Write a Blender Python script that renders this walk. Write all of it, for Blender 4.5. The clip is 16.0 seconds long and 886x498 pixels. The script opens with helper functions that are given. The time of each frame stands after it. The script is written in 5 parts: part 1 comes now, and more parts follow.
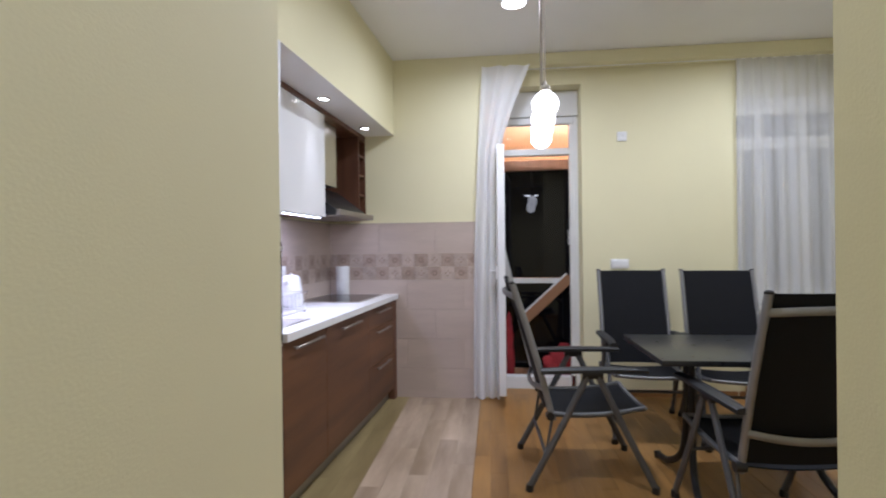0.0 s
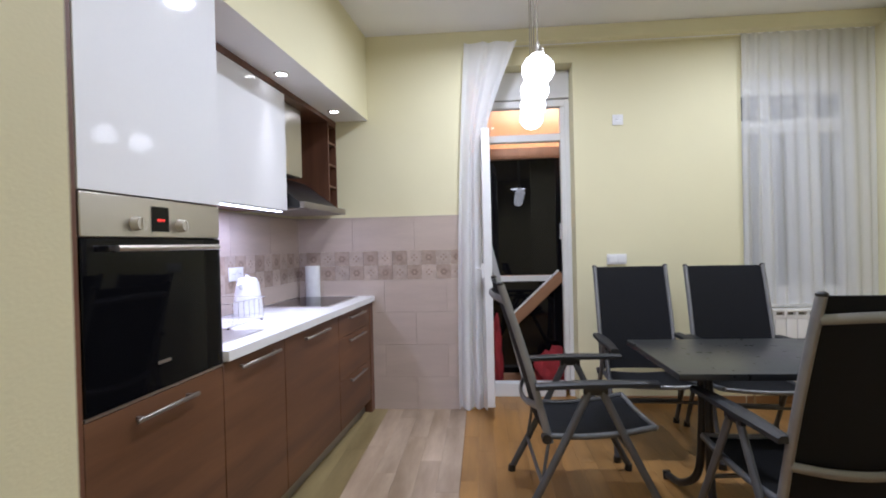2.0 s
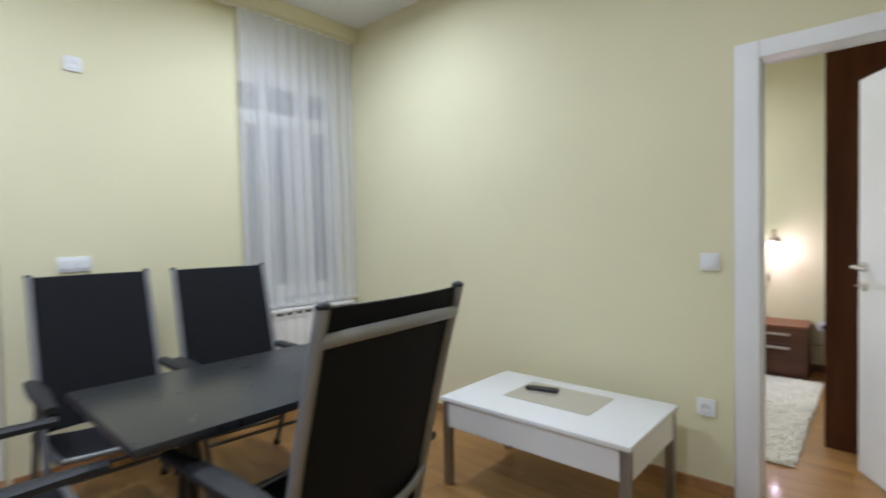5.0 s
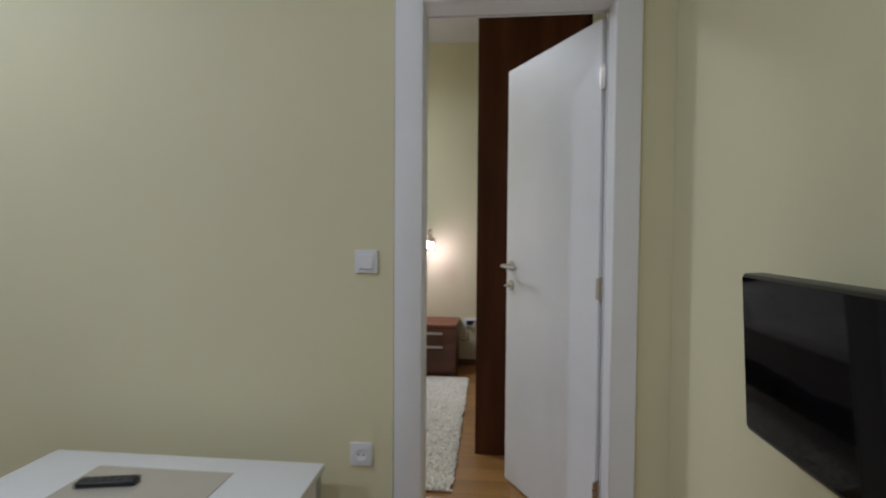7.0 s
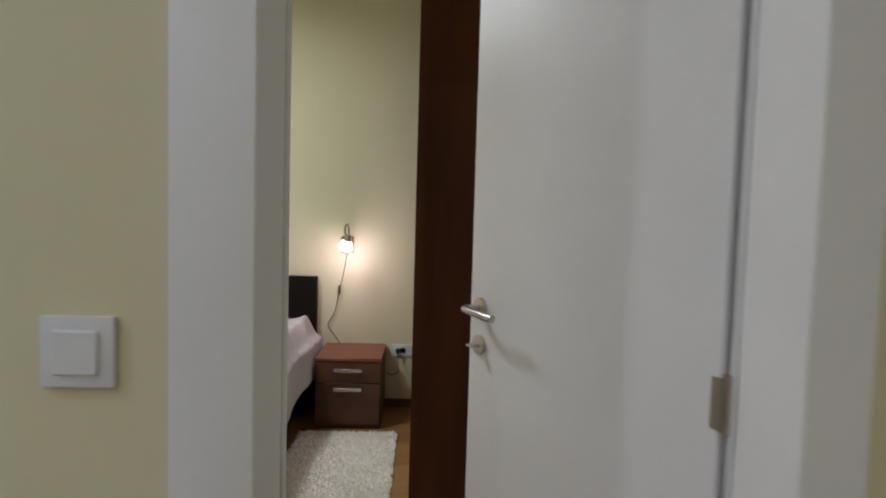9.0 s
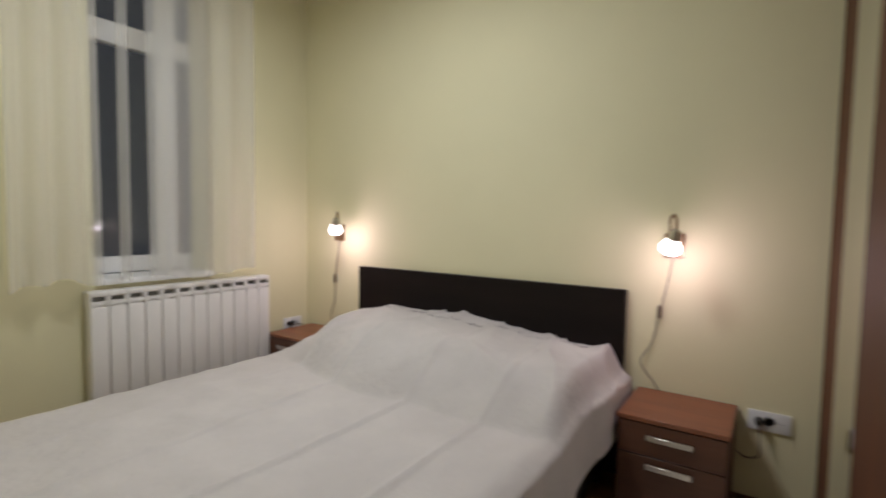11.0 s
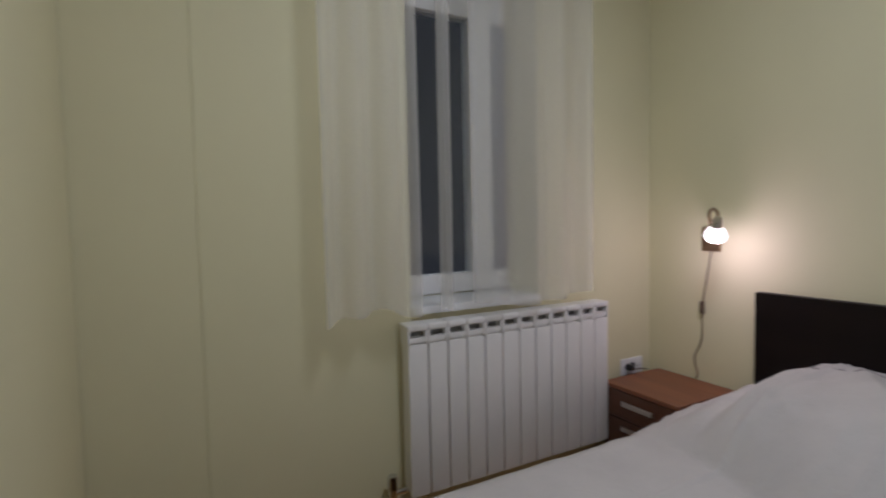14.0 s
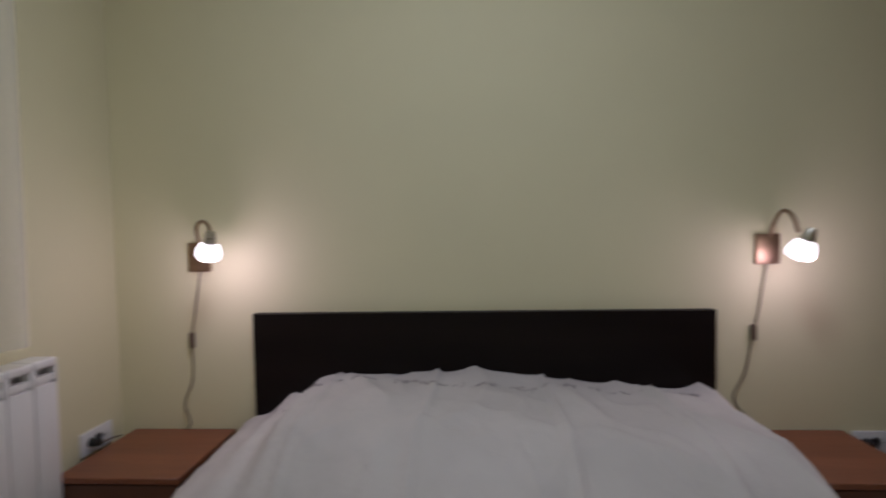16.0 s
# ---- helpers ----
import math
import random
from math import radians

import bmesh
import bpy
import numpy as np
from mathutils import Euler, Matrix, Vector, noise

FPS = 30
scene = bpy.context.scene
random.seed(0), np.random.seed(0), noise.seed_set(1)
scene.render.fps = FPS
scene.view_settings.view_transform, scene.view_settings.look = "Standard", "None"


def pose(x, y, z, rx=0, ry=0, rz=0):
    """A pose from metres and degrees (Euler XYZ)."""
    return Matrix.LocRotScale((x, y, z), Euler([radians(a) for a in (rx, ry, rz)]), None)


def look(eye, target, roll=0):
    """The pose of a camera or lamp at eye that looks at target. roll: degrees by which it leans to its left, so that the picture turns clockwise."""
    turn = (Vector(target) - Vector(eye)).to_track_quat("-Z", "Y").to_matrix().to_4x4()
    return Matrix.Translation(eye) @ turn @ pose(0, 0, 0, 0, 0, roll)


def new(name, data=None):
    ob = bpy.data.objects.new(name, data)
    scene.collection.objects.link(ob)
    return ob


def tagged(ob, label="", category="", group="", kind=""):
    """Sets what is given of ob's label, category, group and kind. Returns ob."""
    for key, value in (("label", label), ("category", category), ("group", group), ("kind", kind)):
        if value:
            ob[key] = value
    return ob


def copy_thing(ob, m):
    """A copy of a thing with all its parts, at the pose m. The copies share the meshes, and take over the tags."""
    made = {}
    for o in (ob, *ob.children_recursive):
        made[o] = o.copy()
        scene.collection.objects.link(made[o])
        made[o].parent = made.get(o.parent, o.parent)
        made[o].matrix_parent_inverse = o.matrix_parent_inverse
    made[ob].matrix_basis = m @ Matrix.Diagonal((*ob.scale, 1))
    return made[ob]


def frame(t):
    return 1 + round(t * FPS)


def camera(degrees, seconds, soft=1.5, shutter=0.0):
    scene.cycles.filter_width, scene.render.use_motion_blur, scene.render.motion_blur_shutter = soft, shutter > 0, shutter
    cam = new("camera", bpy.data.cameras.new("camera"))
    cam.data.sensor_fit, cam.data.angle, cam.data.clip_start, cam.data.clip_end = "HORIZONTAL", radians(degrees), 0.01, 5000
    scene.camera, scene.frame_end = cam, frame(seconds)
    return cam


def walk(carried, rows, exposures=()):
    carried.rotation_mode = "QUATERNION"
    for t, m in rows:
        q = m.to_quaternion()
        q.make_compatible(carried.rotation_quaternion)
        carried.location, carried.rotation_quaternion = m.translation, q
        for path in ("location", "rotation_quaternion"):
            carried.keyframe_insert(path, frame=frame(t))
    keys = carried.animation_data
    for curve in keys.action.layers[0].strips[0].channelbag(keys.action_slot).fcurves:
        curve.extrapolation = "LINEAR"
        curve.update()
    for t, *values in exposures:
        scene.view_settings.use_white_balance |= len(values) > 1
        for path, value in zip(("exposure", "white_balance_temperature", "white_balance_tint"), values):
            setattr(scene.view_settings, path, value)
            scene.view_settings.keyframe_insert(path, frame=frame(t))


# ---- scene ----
cam = camera(84.3, 16.0, 1.9, 0.5)
PATH = [
    (0, (-0.429, 0.037, 1.311), (-0.639, 2.026, 1.307), -0.7),
    (0.5, (-0.483, 0.111, 1.299), (-0.484, 2.111, 1.297), -0.8),
    (1, (-0.49, 0.191, 1.297), (-0.438, 2.19, 1.291), -0.8),
    (1.5, (-0.442, 0.319, 1.299), (-0.491, 2.318, 1.286), -1.1),
    (2, (-0.422, 0.438, 1.307), (-0.578, 2.432, 1.288), -1.4),
    (2.5, (-0.403, 0.519, 1.309), (-0.542, 2.514, 1.283), -1.8),
    (3, (-0.401, 0.629, 1.305), (-0.347, 2.628, 1.268), -1.7),
    (3.5, (-0.422, 0.735, 1.307), (0.003, 2.689, 1.25), -1.4),
    (4, (-0.379, 0.874, 1.29), (0.431, 2.702, 1.234), -1.5),
    (4.5, (-0.169, 1.008, 1.277), (0.99, 2.637, 1.215), -1.3),
    (5, (-0.012, 1.103, 1.277), (1.48, 2.433, 1.218), -1.2),
    (5.2, (0.052, 1.168, 1.267), (1.665, 2.35, 1.213), -1.1),
    (7.3, (1.032, 1.302, 1.222), (3.031, 1.359, 1.158), 0.5),
    (7.5, (1.165, 1.331, 1.230), (3.164, 1.296, 1.165), 0.5),
    (8, (1.48, 1.332, 1.272), (3.471, 1.166, 1.196), 0.7),
    (8.2, (1.583, 1.311, 1.281), (3.574, 1.141, 1.2), 1.0),
    (10.3, (2.729, 1.353, 1.261), (4.642, 1.92, 1.129), 1.3),
    (10.5, (2.831, 1.372, 1.256), (4.684, 2.114, 1.122), 1.0),
    (11, (2.935, 1.445, 1.228), (4.589, 2.562, 1.107), 0.9),
    (11.5, (3.065, 1.535, 1.221), (4.412, 3.009, 1.103), -0.0),
    (12, (3.105, 1.668, 1.209), (4.114, 3.392, 1.099), -0.4),
    (12.5, (3.098, 1.889, 1.226), (3.806, 3.753, 1.126), -0.9),
    (13, (3.186, 2.137, 1.197), (3.648, 4.08, 1.111), -0.6),
    (13.5, (3.21, 2.379, 1.191), (3.771, 4.296, 1.1), -0.4),
    (14, (3.217, 2.539, 1.226), (4.146, 4.306, 1.118), -1.2),
    (14.5, (3.308, 2.74, 1.216), (4.631, 4.236, 1.123), -0.6),
    (15, (3.395, 2.863, 1.229), (5.075, 3.946, 1.152), -1.0),
    (15.5, (3.527, 2.967, 1.273), (5.442, 3.523, 1.123), -2.5),
    (16, (3.513, 2.924, 1.216), (5.509, 3.02, 1.136), -1.0),
]
EXPOSURES = [(t, stops, kelvin, tint) for t, stops, kelvin, tint in (
    (0, -0.05, 5450, 16), (2, 0.08, 5400, 16), (4, 0.1, 5350, 13), (5, 0.1, 5200, 11), (7.5, -0.78, 5300, 13), (8.2, -0.8, 5350, 12), (10.5, -0.77, 5750, 11),
    (11.5, -1.06, 5600, 12), (12.5, -1.36, 5500, 14), (14.5, -1.53, 5250, 15), (16, -1.71, 5300, 15))]
walk(cam, [(t, look(eye, target, roll)) for t, eye, target, roll in PATH], EXPOSURES)

# ---- light and exposure ----
world = bpy.data.worlds.new("night_sky")
scene.world = world
world.use_nodes = True
world.node_tree.nodes["Background"].inputs[0].default_value = (0.012, 0.014, 0.022, 1)
world.node_tree.nodes["Background"].inputs[1].default_value = 0.4

WARM = (1.0, 0.70, 0.74)
NEUTRAL = (1.0, 0.98, 0.96)
COOL = (0.80, 0.84, 1.0)


def disc_lamp(name, x, y, z, watts, color, size=0.10, spread=170, m=None):
    data = bpy.data.lights.new(name, "AREA")
    data.shape, data.size, data.energy, data.color, data.spread = "DISK", size, watts, color, radians(spread)
    ob = new(name, data)
    ob.matrix_world = (m or Matrix()) @ Matrix.Translation((x, y, z))
    return ob


def bulb(name, x, y, z, watts, color, radius=0.03):
    data = bpy.data.lights.new(name, "POINT")
    data.energy, data.color, data.shadow_soft_size = watts, color, radius
    ob = new(name, data)
    ob.location = (x, y, z)
    return ob


# the kitchen line stands about four degrees off the other walls
KITCHEN = pose(-1.305, 4.307, 0, 0, 0, -3.8)
CEILING = 2.975
GLOBES = [(-0.182, 2.405, 1.987), (-0.165, 2.675, 1.99), (-0.145, 2.945, 1.995), (-0.125, 3.215, 2.0)]
# the last two are unseen, added to brighten the near half and east wall
SPOTS_AND_FILLS = [(-0.28, 3.40, 21), (1.60, 3.42, 20), (-0.27, 1.75, 20), (1.55, 1.75, 3)]
SOFFIT_SPOTS = [(-0.162, -0.315), (-0.166, -1.135), (-0.166, -1.955)]
for sx, sy, watts in SPOTS_AND_FILLS:
    disc_lamp("ceiling_spot_and_fill_lamp", sx, sy, CEILING - 0.02, watts, NEUTRAL, 0.15)
for sx, sy in SOFFIT_SPOTS:
    disc_lamp("soffit_spot_lamp", sx, sy, 2.29, 0.3, (1.0, 0.93, 0.90), 0.07, 50, KITCHEN)
strip = bpy.data.lights.new("led_strip_lamp", "AREA")
strip.shape, strip.size, strip.size_y, strip.energy, strip.color = "RECTANGLE", 0.04, 0.95, 7.0, (0.76, 0.76, 1.0)
new("led_strip_lamp", strip).matrix_world = KITCHEN @ Matrix.Translation((-0.35, -1.46, 1.526))
# unseen light without a fixture, added to brighten the hall walls
disc_lamp("hall_fill", -0.3, -0.45, 2.6, 13, NEUTRAL, 0.3)
disc_lamp("bedroom_ceiling_lamp", 4.05, 2.9, 2.82, 40, (1.0, 0.972, 0.905), 0.40)
disc_lamp("loggia_lamp", 0.2, 5.5, 2.45, 24, (1.0, 0.86, 0.70), 0.15, 150, Matrix.Translation((0, 11.0, 4.9)) @ Matrix.Diagonal((1, -1, -1, 1)))

# ---- materials ----


def material(name, base, rough=0.5, metal=0.0, vary=0.06, scale=6.0, fine=120.0, bump=0.02, stretch=(1, 1, 1), per_object=0.0,
             per_island=0.0, second=None, coat=0.0, emit=None, strength=0.0, rough_vary=0.08, bump_scale=None):
    """A surface whose colour varies at two scales, with a fine relief."""
    mat = bpy.data.materials.new(name)
    mat.use_nodes = True
    nt = mat.node_tree
    bsdf = nt.nodes["Principled BSDF"]
    bsdf.inputs["Metallic"].default_value = metal
    bsdf.inputs["Coat Weight"].default_value = coat
    bsdf.inputs["Coat Roughness"].default_value = 0.08
    coord = nt.nodes.new("ShaderNodeTexCoord")
    mapping = nt.nodes.new("ShaderNodeMapping")
    mapping.inputs["Scale"].default_value = stretch
    nt.links.new(coord.outputs["Object"], mapping.inputs["Vector"])
    info = nt.nodes.new("ShaderNodeObjectInfo")
    shift = nt.nodes.new("ShaderNodeVectorMath")
    shift.operation = "SCALE"
    shift.inputs["Scale"].default_value = 37.0 if per_object else 0.0
    nt.links.new(info.outputs["Random"], shift.inputs[0])
    total = nt.nodes.new("ShaderNodeVectorMath")
    nt.links.new(mapping.outputs[0], total.inputs[0])
    nt.links.new(shift.outputs[0], total.inputs[1])
    big, small = nt.nodes.new("ShaderNodeTexNoise"), nt.nodes.new("ShaderNodeTexNoise")
    big.inputs["Scale"].default_value, small.inputs["Scale"].default_value = scale, fine
    big.inputs["Detail"].default_value, small.inputs["Detail"].default_value = 4.0, 3.0
    for tex in (big, small):
        nt.links.new(total.outputs[0], tex.inputs["Vector"])
    ramp = nt.nodes.new("ShaderNodeMix")
    ramp.data_type = "RGBA"
    dark = second or tuple(c * (1 - 2.2 * vary) for c in base)
    light = base if second else tuple(min(1.0, c * (1 + vary)) for c in base)
    ramp.inputs["A"].default_value, ramp.inputs["B"].default_value = (*dark, 1), (*light, 1)
    span = nt.nodes.new("ShaderNodeMapRange")
    span.inputs["From Min"].default_value, span.inputs["From Max"].default_value = 0.3, 0.7
    nt.links.new(big.outputs["Fac"], span.inputs["Value"])
    nt.links.new(span.outputs[0], ramp.inputs["Factor"])
    hsv = nt.nodes.new("ShaderNodeHueSaturation")
    nt.links.new(ramp.outputs["Result"], hsv.inputs["Color"])
    value = nt.nodes.new("ShaderNodeMath")
    value.operation = "MULTIPLY_ADD"
    value.inputs[1].default_value, value.inputs[2].default_value = 2 * vary, 1 - vary
    nt.links.new(small.outputs["Fac"], value.inputs[0])
    out = value
    if per_object or per_island:
        geo = nt.nodes.new("ShaderNodeNewGeometry")
        extra = nt.nodes.new("ShaderNodeMath")
        extra.operation = "MULTIPLY_ADD"
        amount = per_object or per_island
        extra.inputs[1].default_value = 2 * amount
        nt.links.new(info.outputs["Random"] if per_object else geo.outputs["Random Per Island"], extra.inputs[0])
        less = nt.nodes.new("ShaderNodeMath")
        less.operation = "SUBTRACT"
        less.inputs[1].default_value = amount
        nt.links.new(value.outputs[0], less.inputs[0])
        nt.links.new(less.outputs[0], extra.inputs[2])
        out = extra
    nt.links.new(out.outputs[0], hsv.inputs["Value"])
    nt.links.new(hsv.outputs["Color"], bsdf.inputs["Base Color"])
    gloss = nt.nodes.new("ShaderNodeMapRange")
    gloss.inputs["To Min"].default_value, gloss.inputs["To Max"].default_value = max(0.0, rough - rough_vary * rough), min(1.0, rough + rough_vary)
    nt.links.new(big.outputs["Fac"], gloss.inputs["Value"])
    nt.links.new(gloss.outputs[0], bsdf.inputs["Roughness"])
    if bump:
        relief = nt.nodes.new("ShaderNodeBump")
        relief.inputs["Strength"].default_value, relief.inputs["Distance"].default_value = bump, 0.01
        source = small
        if bump_scale:
            source = nt.nodes.new("ShaderNodeTexNoise")
            source.inputs["Scale"].default_value = bump_scale
            nt.links.new(total.outputs[0], source.inputs["Vector"])
        nt.links.new(source.outputs["Fac"], relief.inputs["Height"])
        nt.links.new(relief.outputs[0], bsdf.inputs["Normal"])
    if emit:
        bsdf.inputs["Emission Color"].default_value = (*emit, 1)
        bsdf.inputs["Emission Strength"].default_value = strength
    return mat


def wood(name, light, dark, rough, axis, per_object=0.0, coat=0.0, grain=9.0, long=0.9):
    """Wood with grain along one axis."""
    stretch = [grain, grain, grain]
    stretch["xyz".index(axis)] = long
    return material(name, light, rough, 0, 0.10, 1.0, 9.0, 0.05, stretch, per_object, 0, dark, coat)


WALL = material("yellow_wall_paint", (0.735, 0.69, 0.45), 0.75, 0, 0.015, 1.5, 240, 0.05)
WHITE_PAINT = material("white_ceiling_paint", (0.80, 0.79, 0.77), 0.8, 0, 0.015, 1.5, 220, 0.04)
DOOR_WHITE = material("white_door_foil", (0.84, 0.835, 0.83), 0.38, 0, 0.02, 3, 90, 0.02)
PVC = material("white_pvc", (0.80, 0.80, 0.80), 0.3, 0, 0.02, 4, 80, 0.0)
PLASTIC = material("white_plastic", (0.78, 0.78, 0.78), 0.35, 0, 0.02, 9, 150, 0.0)
GLOSS = material("gloss_white_front", (0.76, 0.76, 0.77), 0.035, 0, 0.01, 2, 60, 0.0, rough_vary=0.02)
COUNTER = material("white_worktop", (0.80, 0.79, 0.78), 0.35, 0, 0.04, 14, 300, 0.01)
WALNUT_Y = wood("walnut_front", (0.165, 0.074, 0.031), (0.072, 0.030, 0.013), 0.45, "y")
WALNUT_Z = wood("walnut_panel", (0.16, 0.070, 0.035), (0.085, 0.034, 0.018), 0.45, "z")
WARDROBE = wood("dark_walnut_wardrobe", (0.115, 0.043, 0.018), (0.056, 0.020, 0.008), 0.6, "z")
WENGE = wood("wenge_bed", (0.009, 0.005, 0.004), (0.004, 0.0022, 0.0018), 0.42, "y")
NS_TOP = wood("red_walnut_top", (0.27, 0.10, 0.045), (0.15, 0.05, 0.022), 0.38, "y")
NS_SIDE = wood("walnut_drawer", (0.13, 0.052, 0.027), (0.065, 0.025, 0.013), 0.42, "y")
PARQUET = wood("oak_laminate", (0.365, 0.192, 0.052), (0.250, 0.126, 0.033), 0.36, "y", 0.09, 0.10, 14, 1.6)
PLANK_TILE = wood("wood_look_tile", (0.47, 0.365, 0.265), (0.26, 0.188, 0.122), 0.4, "y", 0.11, 0.1, 7, 1.3)
SUBFLOOR = material("dark_joint", (0.19, 0.10, 0.04), 0.7)
SKIRT = wood("oak_skirting", (0.36, 0.19, 0.075), (0.24, 0.12, 0.045), 0.4, "x")
SKIRT_DARK = wood("walnut_skirting", (0.15, 0.075, 0.035), (0.09, 0.042, 0.02), 0.45, "x")
TILE = material("beige_wall_tile", (0.52, 0.43, 0.37), 0.28, 0, 0.05, 3, 40, 0.01, (0.5, 0.5, 3), per_object=0.03)
GROUT = material("grout", (0.485, 0.41, 0.355), 0.7)
DECO_A = material("brown_deco_tile", (0.395, 0.305, 0.245), 0.3, 0, 0.10, 20, 90, 0.02, per_object=0.10)
DECO_B = material("light_deco_tile", (0.48, 0.39, 0.33), 0.3, 0, 0.08, 20, 90, 0.02, per_object=0.08)
DECO_INK = material("deco_motif", (0.29, 0.21, 0.165), 0.35)
STEEL = material("brushed_steel", (0.62, 0.59, 0.55), 0.30, 1.0, 0.012, 2, 90, 0.0, (1, 0.4, 1), rough_vary=0.04)
HANDLE = material("dull_steel_handle", (0.34, 0.31, 0.28), 0.42, 0.9, 0.04, 9, 120, 0.01)
OLIVE_TILE = wood("olive_wood_look_tile", (0.36, 0.28, 0.13), (0.22, 0.165, 0.07), 0.4, "y", 0.08, 0.1, 7, 1.3)
NICKEL = material("satin_nickel", (0.58, 0.55, 0.50), 0.26, 1.0, 0.03, 20, 200, 0.0)
CHROME = material("chrome", (0.7, 0.7, 0.7), 0.12, 1.0, 0.02)
BRONZE = material("antique_brass", (0.30, 0.20, 0.13), 0.35, 0.9, 0.08, 30, 200)
BLACK_GLASS = material("black_glass", (0.004, 0.004, 0.005), 0.03, 0, 0.0, 5, 50, 0.0, rough_vary=0.02)
BLACK = material("black_plastic", (0.012, 0.012, 0.013), 0.35, 0, 0.05)
DARK_PANE = material("dark_window_glass", (0.004, 0.004, 0.005), 0.0, 0, 0.0, 5, 50, 0.0, rough_vary=0.0)
for pane_mat, level in ((BLACK_GLASS, 0.15), (DARK_PANE, 0.3), (GLOSS, 0.17), (WENGE, 0.2), (WARDROBE, 0.12)):
    pane_mat.node_tree.nodes["Principled BSDF"].inputs["Specular IOR Level"].default_value = level
DARK_GAP = material("dark_gap", (0.02, 0.015, 0.012), 0.8)
SLING = material("charcoal_textilene", (0.0065, 0.007, 0.009), 0.8, 0, 0.12, 30, 900, 0.10)
TUBE = material("grey_powder_coat", (0.115, 0.117, 0.122), 0.38, 0.35, 0.05, 12, 200, 0.01)
TUBE_LIGHT = material("silver_tube", (0.27, 0.27, 0.275), 0.36, 0.5, 0.05, 12, 200, 0.01)
ARM = material("dark_armrest", (0.016, 0.0165, 0.018), 0.5, 0, 0.08, 20, 300, 0.03)
SLING.node_tree.nodes["Principled BSDF"].inputs["Specular IOR Level"].default_value = 0.25
TABLE_TOP = material("slate_grey_tabletop", (0.020, 0.0215, 0.0245), 0.26, 0, 0.04, 20, 300, 0.004)
TABLE_LEG = material("graphite_tube", (0.018, 0.018, 0.02), 0.35, 0.2, 0.06)
CT_WHITE = material("white_lacquer", (0.80, 0.80, 0.79), 0.22, 0, 0.015, 3, 100, 0.0)
CT_LEG = material("grey_metal_leg", (0.33, 0.32, 0.30), 0.35, 0.7, 0.04)
CT_GLASS = material("beige_glass_inset", (0.50, 0.46, 0.38), 0.08, 0, 0.02, 4, 40, 0.0, coat=0.4)
FABRIC = material("cream_bedspread", (0.57, 0.53, 0.505), 0.85, 0, 0.035, 5, 500, 0.35, bump_scale=34)
STITCH = material("grey_embroidery", (0.42, 0.38, 0.38), 0.8, 0, 0.10, 60, 400)
RUG = material("cream_shag", (0.92, 0.88, 0.78), 0.9, 0, 0.03, 14, 300, 0.04, per_island=0.05)
RADIATOR = material("white_enamel", (0.80, 0.78, 0.755), 0.28, 0, 0.015, 4, 60, 0.0)
RAD_SLOT_SHADE = material("radiator_slot_shade", (0.26, 0.26, 0.24), 0.6)
CABLE = material("brown_cable", (0.11, 0.075, 0.05), 0.5)
CABLE_WHITE = material("grey_cable", (0.25, 0.22, 0.17), 0.5)
PAPER = material("paper_towel", (0.80, 0.80, 0.80), 0.9, 0, 0.03, 20, 200, 0.06)
RED = material("red_cloth", (0.30, 0.02, 0.025), 0.8, 0, 0.12, 12, 200, 0.1)
ORANGE = material("peach_render", (0.82, 0.60, 0.43), 0.8, 0, 0.05, 3, 120, 0.08)
BROWN_FRAME = wood("brown_outer_door", (0.46, 0.25, 0.14), (0.33, 0.17, 0.09), 0.45, "z")
PLANK = wood("bare_plank", (0.42, 0.22, 0.11), (0.28, 0.14, 0.07), 0.6, "z")
LADDER = material("aluminium_ladder", (0.45, 0.45, 0.46), 0.4, 0.6, 0.05)
GLOW_GLOBE = material("opal_glass_lit", (0.9, 0.88, 0.85), 0.3, emit=(1.0, 0.95, 0.90), strength=9.0)
GLOW_DISC = material("lit_spot", (0.9, 0.9, 0.9), 0.4, emit=(1.0, 0.94, 0.85), strength=14.0)
GLOW_LED = material("lit_led_strip", (0.9, 0.9, 0.9), 0.4, emit=(0.86, 0.88, 1.0), strength=9.0)
GLOW_SHADE = material("lit_glass_shade", (0.9, 0.86, 0.8), 0.4, emit=(1.0, 0.82, 0.70), strength=9.0)
GLOW_LED_RED = material("red_display", (0.2, 0.0, 0.0), 0.4, emit=(1.0, 0.05, 0.03), strength=1.5)
# weak emission added so the panes look bluish grey instead of black
NIGHT_GLOW = material("night_backdrop_glow", (0.010, 0.011, 0.015), 0.9, emit=(0.90, 0.92, 1.0), strength=0.055)
MIRROR = material("mirror_glass", (0.88, 0.89, 0.88), 0.015, 1.0, 0.0, 5, 50, 0.0, rough_vary=0.0)


def clear_glass(name, tint=(0.95, 0.97, 0.96)):
    mat = bpy.data.materials.new(name)
    mat.use_nodes = True
    bsdf = mat.node_tree.nodes["Principled BSDF"]
    bsdf.inputs["Base Color"].default_value = (*tint, 1)
    bsdf.inputs["Roughness"].default_value = 0.01
    bsdf.inputs["Transmission Weight"].default_value = 1.0
    bsdf.inputs["IOR"].default_value = 1.45
    return mat


GLASS = clear_glass("window_glass")


